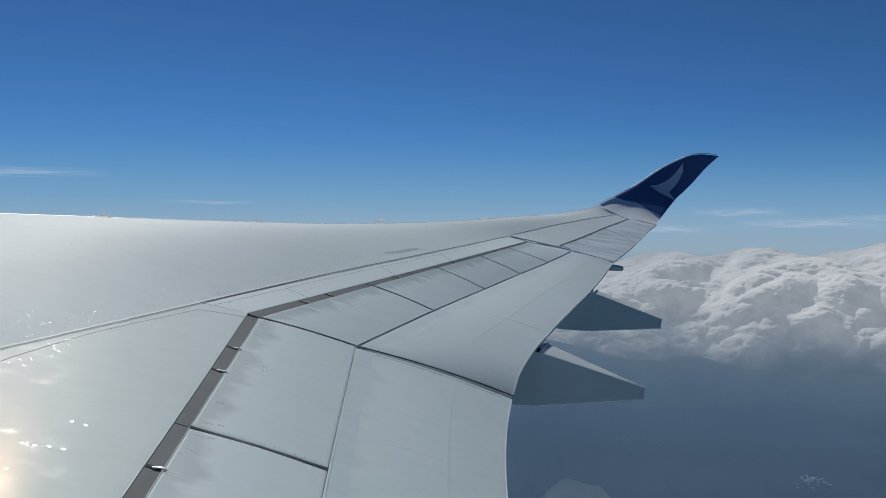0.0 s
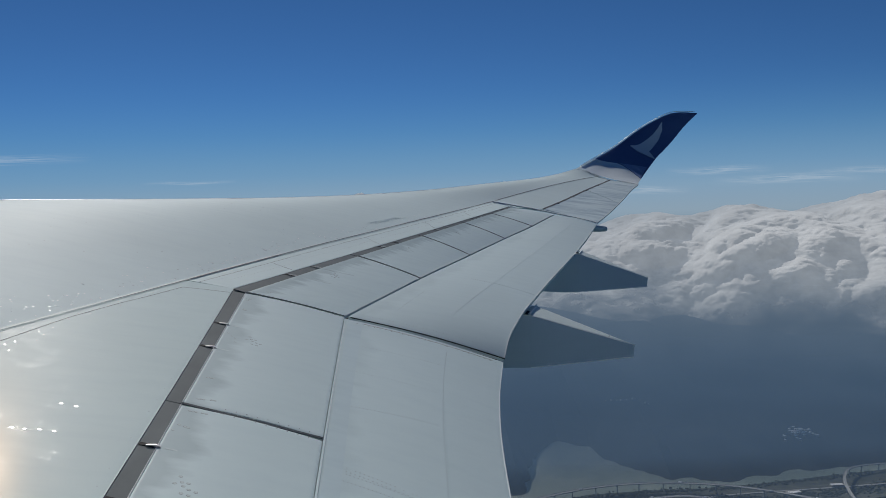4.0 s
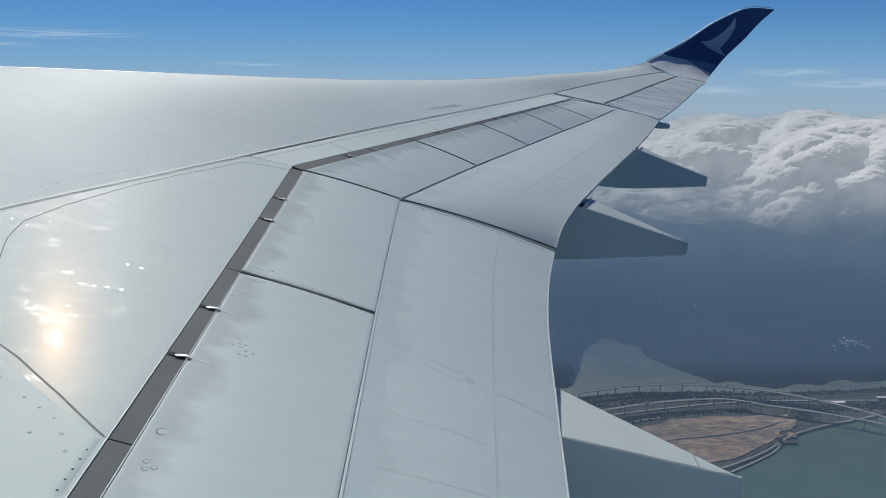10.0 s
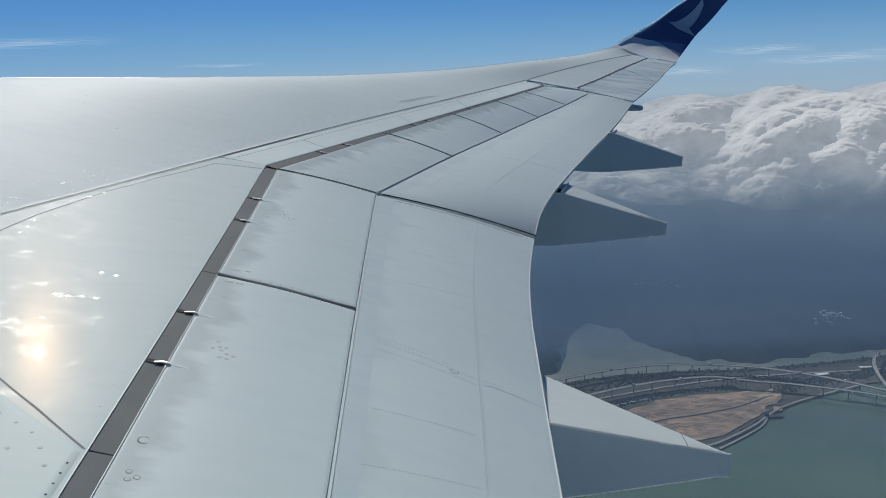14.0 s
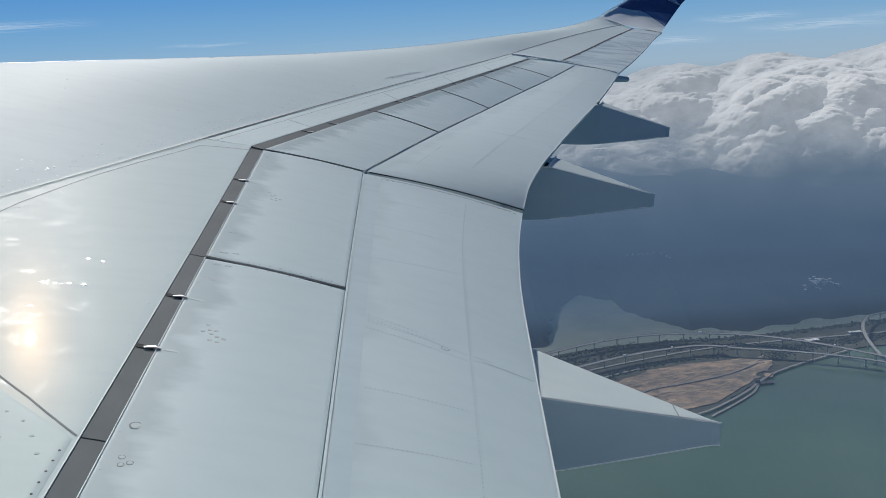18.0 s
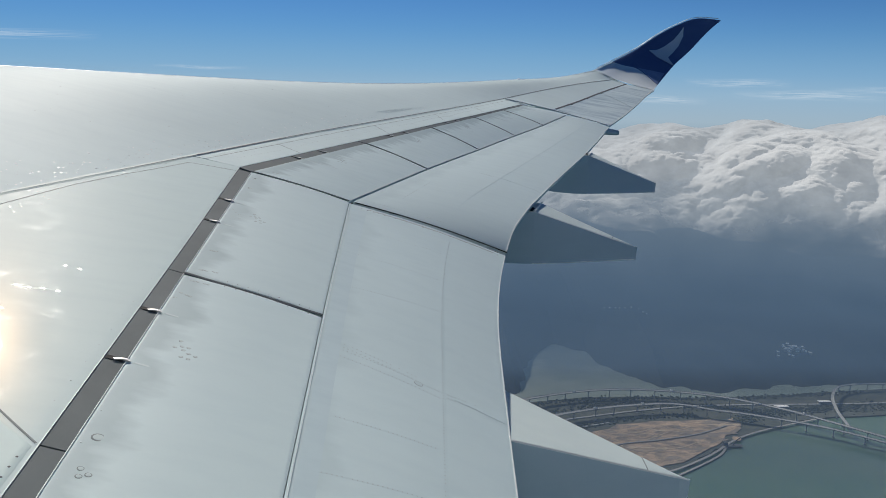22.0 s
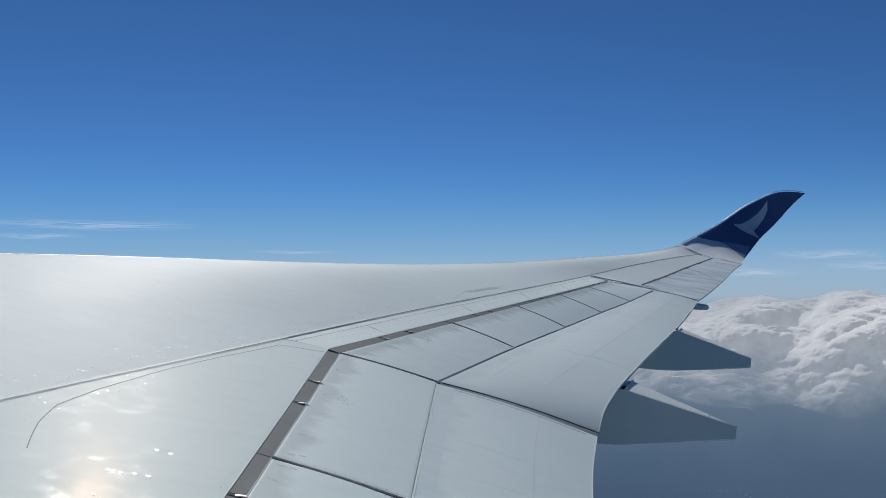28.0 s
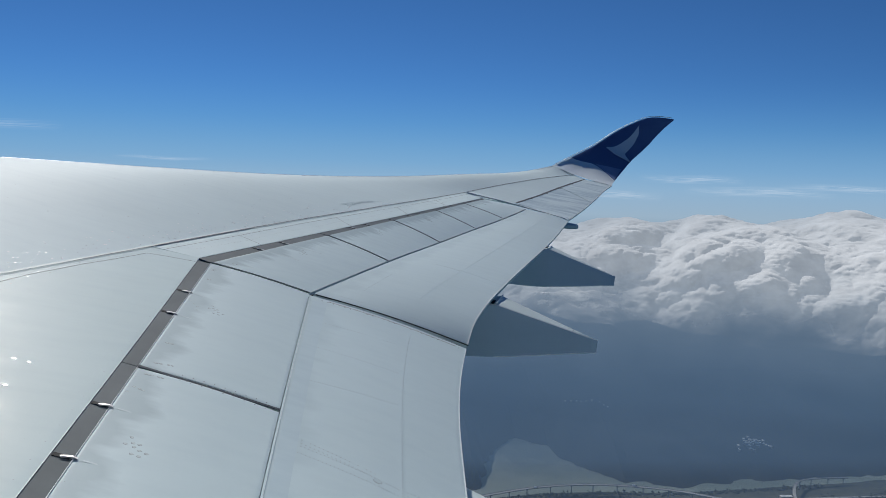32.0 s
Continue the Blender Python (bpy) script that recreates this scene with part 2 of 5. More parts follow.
def patch(name, e0, e1, mat, parent, nu=12, nv=6, thick=0.03, crown=0.0, label="", inset=0.0, lift=0.0, round_edge=0.006):
    """A curved panel between the edge curves e0(s) and e1(s), s from 0 to 1, with thickness, a rounded rim and sides."""
    s_in = inset
    top = []
    us = np.concatenate([[0, 0.006], np.linspace(0.016, 0.984, nu + 1), [0.994, 1]])
    vs = np.concatenate([[0, 0.012], np.linspace(0.03, 0.97, nv + 1), [0.988, 1]])
    A = [e0(u) for u in us]
    B = [e1(u) for u in us]
    grid = np.array([[a + (b - a) * (s_in + v * (1 - 2 * s_in)) for v in vs] for a, b in zip(A, B)])
    du, dv = np.gradient(grid, axis=0), np.gradient(grid, axis=1)
    nrm = np.cross(dv, du)
    nrm /= np.linalg.norm(nrm, axis=2, keepdims=True) + 1e-12
    if nrm[..., 2].mean() < 0:
        nrm = -nrm
    grid = grid + nrm * (lift + crown * np.sin(np.pi * vs)[None, :, None])
    rim = np.zeros(grid.shape[:2])
    rim[0, :] = rim[-1, :] = rim[:, 0] = rim[:, -1] = round_edge
    grid = grid - nrm * rim[..., None]
    low = grid - nrm * thick
    n, k = grid.shape[:2]
    verts = list(grid.reshape(-1, 3)) + list(low.reshape(-1, 3))
    o = n * k
    ix = lambda i, j: i * k + j  # noqa: E731
    faces = [(ix(i, j), ix(i, j + 1), ix(i + 1, j + 1), ix(i + 1, j)) for i in range(n - 1) for j in range(k - 1)]
    faces += [tuple(o + q for q in reversed(f)) for f in list(faces)]
    for i in range(n - 1):
        faces += [(ix(i + 1, 0), o + ix(i + 1, 0), o + ix(i, 0), ix(i, 0)), (ix(i, k - 1), o + ix(i, k - 1), o + ix(i + 1, k - 1), ix(i + 1, k - 1))]
    for j in range(k - 1):
        faces += [(ix(0, j), o + ix(0, j), o + ix(0, j + 1), ix(0, j + 1)), (ix(n - 1, j + 1), o + ix(n - 1, j + 1), o + ix(n - 1, j), ix(n - 1, j))]
    flip = np.cross(grid[1, 0] - grid[0, 0], grid[0, 1] - grid[0, 0])[2] > 0
    if flip:
        faces = [tuple(reversed(f)) for f in faces]
    span = np.linalg.norm(A[-1] - A[0])
    wide = np.linalg.norm(B[len(B) // 2] - A[len(A) // 2])
    uv_ = [(u * span, v * wide) for u in us for v in vs]
    ob = obj(name, verts, faces, mat, parent, label, uvs=uv_ + uv_)
    EDGES[ob.name] = (e0, e1, crown, lift)
    return ob


EDGES = {}


def ribbon(name, pts, width, mat, parent, lift=0.003, up=None, label=""):
    """A thin raised strip along the points, lying on the surface."""
    pts = [np.array(p, float) for p in pts]
    verts, faces = [], []
    for i, p in enumerate(pts):
        t = pts[min(i + 1, len(pts) - 1)] - pts[max(i - 1, 0)]
        u = np.array(up if up is not None else NORMAL, float)
        side = np.cross(t, u)
        side *= width / 2 / (np.linalg.norm(side) + 1e-9)
        u = u / np.linalg.norm(u) * lift
        verts += [p - side - u, p - side + u, p + side + u, p + side - u]
        if i:
            b = 4 * i
            faces += [(b - 4 + q, b - 4 + (q + 1) % 4, b + (q + 1) % 4, b + q) for q in range(4)]
    faces += [(3, 2, 1, 0), tuple(len(verts) - 4 + q for q in range(4))]
    return obj(name, verts, faces, mat, parent, label, smooth=False)


NORMAL = (0.17, -0.1, 0.98)


def bead(name, pts, r, mat, parent, label=""):
    """A thin round bead along the points."""
    verts, faces = [], []
    for i, p in enumerate(pts):
        t = np.array(pts[min(i + 1, len(pts) - 1)], float) - np.array(pts[max(i - 1, 0)], float)
        a = np.cross(t, (0.1, 0.2, 1.0))
        a /= np.linalg.norm(a) + 1e-9
        b = np.cross(a, t / np.linalg.norm(t))
        verts += [np.array(p, float) + r * (a * math.cos(q * math.pi / 4) + b * math.sin(q * math.pi / 4)) for q in range(8)]
        if i:
            o = 8 * (i - 1)
            faces += [(o + q, o + (q + 1) % 8, o + 8 + (q + 1) % 8, o + 8 + q) for q in range(8)]
    faces += [tuple(reversed(range(8))), tuple(range(len(verts) - 8, len(verts)))]
    return obj(name, verts, faces, mat, parent, label)


# ---- the wing: its spanwise lines ----
LE = curve([(-12.1, 0.35, -0.25), (-9.0, 5.0, -0.07), (-4.95, 11.0, -0.03), (-2.75, 14.1, -0.1), (-1.2, 16.3, -0.135), (1.0, 19.5, -0.1), (3.2, 22.6, 0.04), (6.15, 26.9, 0.32), (6.96, 27.95, 0.48)])
SPAR = curve([(-5.1, 0.35, -1.37), (-2.79, 6.3, -1.07), (-1.67, 9.18, -0.93), (-0.66, 11.59, -0.8), (0.86, 15.07, -0.63), (3.33, 20.7, -0.34), (4.38, 22.45, -0.17), (5.75, 24.7, 0.02), (7.13, 27.0, 0.17), (7.7, 28.0, 0.22)])
HI = curve([(-1.06, 0.35, -2.10), (-1.06, 3.45, -1.73), (-1.06, 5.75, -1.45), (-1.06, 8.98, -1.07)])
HO = curve([(-1.06, 8.98, -1.07), (0.06, 11.65, -0.93), (1.06, 14.03, -0.81), (1.97, 16.18, -0.70), (2.75, 18.03, -0.60), (3.41, 19.59, -0.52)])
BI = curve([(-1.175, 0.35, -2.07), (-1.17, 3.45, -1.70), (-1.165, 5.75, -1.42), (-1.185, 9.03, -1.03)])
BO = curve([(-1.185, 9.03, -1.03), (0.97, 14.08, -0.785), (3.34, 19.62, -0.50)])
SI = curve([(-0.22, 0.35, -2.33), (-0.17, 3.62, -1.965), (-0.14, 5.72, -1.73), (-0.07, 8.98, -1.36)])
SO = curve([(-0.07, 8.98, -1.36), (0.85, 11.31, -1.22), (1.78, 13.74, -1.12), (2.67, 15.89, -1.0), (3.51, 17.70, -0.87), (4.31, 19.22, -0.69)])
TI = curve([(0.7, 0.35, -2.75), (0.99, 4.18, -2.38), (1.09, 5.4, -2.26), (1.24, 7.0, -2.09), (1.385, 8.0, -2.0), (1.57, 8.98, -1.905)])
TO = curve([(1.58, 9.0, -1.892), (1.687, 9.383, -1.765), (1.94, 10.171, -1.653), (2.414, 11.515, -1.547), (3.217, 13.704, -1.406), (3.923, 15.589, -1.282), (4.644, 17.475, -1.089), (5.23, 19.1, -0.93)])
AIL_H = curve([(4.26, 20.25, -0.6), (5.2, 22.1, -0.43), (6.15, 24.0, -0.235), (7.86, 27.4, 0.08)])
AIL_T = curve([(5.25, 19.2, -0.92), (6.0, 20.95, -0.77), (7.05, 23.37, -0.5), (8.15, 26.0, -0.2), (8.72, 27.29, -0.08)])

wing = thing("airliner_wing", "light grey swept airliner wing seen from a cabin window", "aircraft wing")


def loft(name, rows, mat, parent, label=""):
    """A surface through rows of points."""
    k = len(rows[0])
    verts = [p for r in rows for p in r]
    faces = [(i * k + j, i * k + j + 1, (i + 1) * k + j + 1, (i + 1) * k + j) for i in range(len(rows) - 1) for j in range(k - 1)]
    a, b, c = (np.array(verts[q]) for q in faces[len(faces) // 2][:3])
    if np.cross(b - a, c - a)[2] < 0:
        faces = [tuple(reversed(f)) for f in faces]
    return obj(name, verts, faces, mat, parent, label)


# upper skin from the nose to the rear spar, with the rounded nose and the underside
rows = []
for y in np.linspace(-0.5, 27.95, 92):
    l, s = LE(y), SPAR(y)
    chord = np.linalg.norm(s - l)
    fall = min(0.09 * chord + 0.05, 0.7)
    row = []
    for a in (4.2, 3.6, 3.0, 2.4, 1.8, 1.2, 0.6):
        row.append(l + np.array([-0.10 * fall * math.sin(a * 0.75), 0, -0.25 * fall * (1 - math.cos(a * 0.75))]))
    for v in np.linspace(0, 1, 22):
        row.append(l + (s - l) * v + np.array([0, 0, 0.055 * chord ** 0.8 * math.sin(math.pi * v) * (1 - 0.45 * v)]))
    rows.append(row)
skin = loft("upper_skin", rows, SKIN, wing, "glossy pale grey upper wing skin")

# fixed panels between the spar line and the seal band
REAR_IN = patch("rear_panel", between(SPAR, 0.35, 9.12), between(BI, 0.35, 9.03), WORN, wing, 30, 8, 0.05, 0.0, round_edge=0.002)
REAR_OUT = patch("rear_panel", between(SPAR, 9.15, 20.6), between(BO, 9.03, 19.62), SKIN, wing, 30, 4, 0.05, 0.0, round_edge=0.002)
patch("tip_panel", between(SPAR, 20.62, 27.9), between(AIL_H, 20.25, 27.4), SKIN, wing, 20, 4, 0.05)
patch("gap_cover", between(SPAR, 20.2, 20.62), lambda s: HO(19.62) * (1 - s) + AIL_H(20.25) * s, SKIN, wing, 3, 3, 0.05)

# recessed grey seal band in front of the spoilers
BAND_CUTS = [0.35, 2.55, 3.45, 5.75, 8.93]
for a, b in zip(BAND_CUTS, BAND_CUTS[1:]):
    patch("seal_band", lambda s, a=a, b=b: BI(a + 0.006 + (b - a - 0.012) * s) + (-0.001, 0, 0.0), between(HI, a + 0.006, b - 0.006), BAND, wing, 12, 2, 0.02, 0, lift=-0.001, inset=0.003, round_edge=0.0005, label="dark grey rubber seal band")
OUT_CUTS = [8.98, 11.65, 14.03, 16.18, 18.03, 19.59]
for a, b in zip(OUT_CUTS, OUT_CUTS[1:]):
    patch("seal_band", between(BO, a + 0.05, b + 0.02), between(HO, a + 0.01, b - 0.01), BAND, wing, 8, 2, 0.02, 0, lift=-0.004, inset=0.003, round_edge=0.001)
# added dark sheets stand for the shade below the open gaps
patch("gap_shade_sheet", between(BI, 0.3, 9.03), between(SI, 0.3, 8.98), GAP, wing, 20, 2, 0.02, lift=-0.07)
patch("gap_shade_sheet", lambda s: (SI(8.7) * (1 - s) + SO(9.3) * s), lambda s: (TI(8.7) * (1 - s) + TO(9.25) * s) + np.array([-0.06, 0, 0]), GAP, wing, 2, 8, 0.02, lift=-0.09)
patch("gap_shade_sheet", between(BO, 9.0, 19.62), between(SO, 8.98, 19.2), GAP, wing, 20, 2, 0.02, lift=-0.07)

# spoilers
SPOILERS = []
for a, b, c, d in [(0.6, 2.475, 0.6, 2.475), (2.505, 5.735, 2.505, 5.69), (5.775, 8.955, 5.745, 8.95)]:
    SPOILERS.append(patch("spoiler", between(HI, a, b), between(SI, c, d), PANEL, wing, 14, 10, 0.035, 0.015, round_edge=0.004, label="grey spoiler panel with dirt streaks"))
S_CUTS = [8.98, 11.31, 13.74, 15.89, 17.70, 19.22]
for a, b, c, d in zip(OUT_CUTS, OUT_CUTS[1:], S_CUTS, S_CUTS[1:]):
    SPOILERS.append(patch("spoiler", between(HO, a + 0.02, b - 0.012), between(SO, c + 0.015, d - 0.015), OUTER, wing, 14, 8, 0.035, 0.012, round_edge=0.004))

# dark strips put the shade of the open seams into colour
for f, g in [(lambda s: HI(2.49), lambda s: SI(2.49)), (lambda s: HI(5.755), lambda s: SI(5.72))]:
    ribbon("seam_shade", [f(0) + (g(0) - f(0)) * q + np.array([0, 0, 0.004]) for q in np.linspace(0.0, 1, 9)], 0.03, SEAM, wing, 0.002, label="dark strip for the shade in the seam between two spoilers")
for b, d in zip(OUT_CUTS[:-1], S_CUTS[:-1]):
    ribbon("seam_shade", [HO(b) + (SO(d) - HO(b)) * q + np.array([0, 0, 0.004 + 0.012 * math.sin(math.pi * q)]) for q in np.linspace(0.0, 1, 9)], 0.024, SEAM, wing, 0.002)
    ribbon("seam_rim", [HO(b) + (SO(d) - HO(b)) * q + np.array([-0.012, 0.026, 0.004 + 0.012 * math.sin(math.pi * q)]) for q in np.linspace(0.02, 1, 9)], 0.012, BRIGHT, wing, 0.002)


# flaps
def flap(name, front, rear, label):
    return patch(name, front, rear, FLAP, wing, 26, 14, 0.05, 0.03, round_edge=0.0025, label=label)


INNER_FLAP = flap("inner_flap", lambda s: SI(0.4 + 8.50 * s) + (0.005, 0, -0.001), between(TI, 0.4, 8.945), "grey inboard flap with rivet rows")
OUTER_FLAP = flap("outer_flap", lambda s: SO(9.04 + 10.13 * s) + (0.020 - 0.010 * s, -0.01, -0.012), lambda s: TO(9.04 + 10.03 * s), "grey outboard flap")

# ailerons
for a, b, c, d in [(20.27, 24.3, 19.25, 22.7), (24.34, 27.35, 22.74, 27.25)]:
    patch("aileron", between(AIL_H, a, b), between(AIL_T, c, d), AILERON, wing, 16, 8, 0.04, 0.01, label="streaked darker grey aileron")


# wing root, out to the fuselage
patch("root_panel", between(SPAR, -0.5, 0.345), between(BI, -0.5, 0.345), SKIN, wing, 4, 4, 0.05)
patch("root_panel", between(BI, -0.5, 0.34), between(HI, -0.5, 0.34), SEAL, wing, 4, 2, 0.03, lift=-0.006)
patch("root_panel", between(HI, -0.5, 0.585), between(SI, -0.5, 0.585), PANEL, wing, 4, 4, 0.04)
patch("root_panel", lambda s: SI(-0.5 + 0.885 * s) + (0.013, 0, -0.004), between(TI, -0.5, 0.385), FLAP, wing, 4, 6, 0.05, 0.03)

# winglet: a blade that curls up and aft, in white, then navy
W_LE = [(6.96, 27.95, 0.48), (7.848, 29.814, 0.755), (8.862, 30.176, 1.262), (9.69, 30.435, 1.785), (10.311, 30.59, 2.105), (10.942, 30.725, 2.36), (11.46, 30.818, 2.41), (12.009, 30.911, 2.371)]
W_TE = [(8.84, 27.6, -0.02), (9.607, 29.762, 0.134), (10.239, 30.176, 0.778), (10.601, 30.383, 1.068), (10.994, 30.559, 1.413), (11.356, 30.714, 1.776), (11.677, 30.807, 2.076), (12.029, 30.911, 2.355)]
SEAT = np.array([0.23, -0.16, -0.18])


def spread(knots, outs):
    """Moves each knot along its line from the seat, out to the given y."""
    return [tuple(SEAT + (np.array(p) - SEAT) * (y - SEAT[1]) / (p[1] - SEAT[1])) for p, y in zip(knots, outs)]


W_LE = spread(W_LE, (27.95, 30.4, 32.2, 33.1, 33.55, 33.85, 34.0, 34.1))
W_TE = spread(W_TE, (27.6, 30.3, 32.15, 33.05, 33.5, 33.82, 33.98, 34.1))


def along(knots, s):
    k = np.array(knots, float)
    x = np.clip(s, 0, 1) * (len(k) - 1)
    i = min(int(x), len(k) - 2)
    f = x - i
    p = [k[max(i - 1, 0)], k[i], k[i + 1], k[min(i + 2, len(k) - 1)]]
    return 0.5 * (2 * p[1] + (p[2] - p[0]) * f + (2 * p[0] - 5 * p[1] + 4 * p[2] - p[3]) * f**2 + (3 * p[1] - p[0] - 3 * p[2] + p[3]) * f**3)


def blade_point(s, v, side):
    """A point of the winglet: s up the blade, v along its chord, side -1 towards the cabin."""
    a, b = along(W_LE, s), along(W_TE, s)
    out = np.array([-0.1, 0.75, -0.65]) * (1 - s) * 0.6 + np.array([-0.35, 0.85, -0.3]) * s
    out /= np.linalg.norm(out)
    half = 0.045 * np.linalg.norm(b - a) * math.sqrt(max(v, 0)) * (1 - v) * 2.2 * min(1.0, s / 0.42) ** 1.6
    root = np.array([np.interp(v, (0, 0.2, 0.42, 0.56, 1), q) for q in zip(*ROOT)])
    fit_ = max(0.0, 1 - s / 0.24)
    return a + (b - a) * v + out * half * side + (root - along(W_LE, 0) * (1 - v) - along(W_TE, 0) * v) * fit_ ** 2 * (3 - 2 * fit_)


ROOT = [LE(27.8) + (0.01, 0, 0.012), LE(27.8) * 0.5 + SPAR(27.8) * 0.5 + (0, 0, 0.045), SPAR(27.75) + (0, 0, 0.014), AIL_H(27.25) * 0.6 + AIL_T(27.1) * 0.4 + (0, 0, 0.018), AIL_T(27.1) + (0, 0, 0.012)]


def blade(name, s0, s1, mat, label):
    vs = [(1 - math.cos(math.pi * q / 16)) / 2 for q in range(17)]
    ring = [(v, -1) for v in vs] + [(v, 1) for v in reversed(vs[1:-1])]
    rows_ = [[blade_point(s0(v) + (s1(v) - s0(v)) * q, v, d) for v, d in ring] for q in np.linspace(0, 1, 26)]
    k = len(ring)
    verts = [p for r in rows_ for p in r]
    faces = [(i * k + j, i * k + (j + 1) % k, (i + 1) * k + (j + 1) % k, (i + 1) * k + j) for i in range(25) for j in range(k)]
    return obj(name, verts, faces, mat, winglet, label)


def decal(name, pairs, mat, label="", lift=0.03):
    """A painted shape on the cabin side of the winglet, between two edges given as pairs of (s, v)."""
    k = np.array(pairs, float)
    steps = 5
    fine = np.array([k[i] + (k[i + 1] - k[i]) * f for i in range(len(k) - 1) for f in np.linspace(0, 1, 6)[:-1]] + [k[-1]])
    out = np.array([0.05, -0.8, 0.5])
    verts = [blade_point(*(a + (b - a) * q / steps), -1) + out * lift for a, b in fine for q in range(steps + 1)]
    n, w = len(fine), steps + 1
    faces = [(i * w + q, i * w + q + 1, (i + 1) * w + q + 1, (i + 1) * w + q) for i in range(n - 1) for q in range(steps)]
    rim = [i * w for i in range(n)] + [i * w + steps for i in reversed(range(n))]
    o = len(verts)
    verts += [verts[i] - out * (lift * 0.8) for i in rim]
    faces += [(rim[i], o + i, o + (i + 1) % len(rim), rim[(i + 1) % len(rim)]) for i in range(len(rim))]
    return obj(name, verts, faces, mat, winglet, label, smooth=False)


winglet = obj("winglet", *(lambda r: (r, [(0, 1, 3, 2)]))([blade_point(0.0, 0.1, -1), blade_point(0.0, 0.9, -1), blade_point(0.01, 0.1, -1), blade_point(0.01, 0.9, -1)]), WHITE, wing, "curved winglet, white base and navy blade")


def cut(v):
    """Height of the paint line across the chord."""
    return float(np.interp(v, (0.0, 0.1, 0.2, 0.44, 0.78, 1.0), (0.172, 0.170, 0.172, 0.189, 0.162, 0.137)))


blade("winglet_base", lambda v: 0.0, cut, WHITE, "white winglet base")
blade("winglet_blade", cut, lambda v: 1.0, NAVY, "navy winglet blade")
emblem = decal("emblem", [((0.311, 0.244), (0.310, 0.25)), ((0.329, 0.354), (0.289, 0.528)), ((0.345, 0.385), (0.284, 0.70)), ((0.385, 0.414), (0.323, 0.732)), ((0.43, 0.412), (0.38, 0.716)), ((0.473, 0.402), (0.47, 0.65)), ((0.545, 0.324), (0.556, 0.486)), ((0.611, 0.198), (0.612, 0.20))], SWOOSH, "pale sweeping brush-stroke emblem")
decal("emblem_tail", [((0.284, 0.70), (0.323, 0.732)), ((0.278, 0.985), (0.280, 0.99))], SWOOSH)
# sky sheen on the curved foot, put into a paler blue triangle
decal("blade_sheen", [((0.190, 0.444), (0.189, 0.45)), ((0.204, 0.70), (0.170, 0.70)), ((0.216, 0.955), (0.139, 0.985))], SHEEN, "pale sky sheen painted at the foot of the blade", 0.02)
# highlight along the blade's nose, put into a pale strip
ribbon("leading_edge_highlight", [along(W_LE, s) + np.array([-0.02, -0.06, 0.035]) for s in np.linspace(0.05, 0.97, 30)], 0.07, EDGE, winglet, 0.012, (-0.5, -0.1, 0.85))


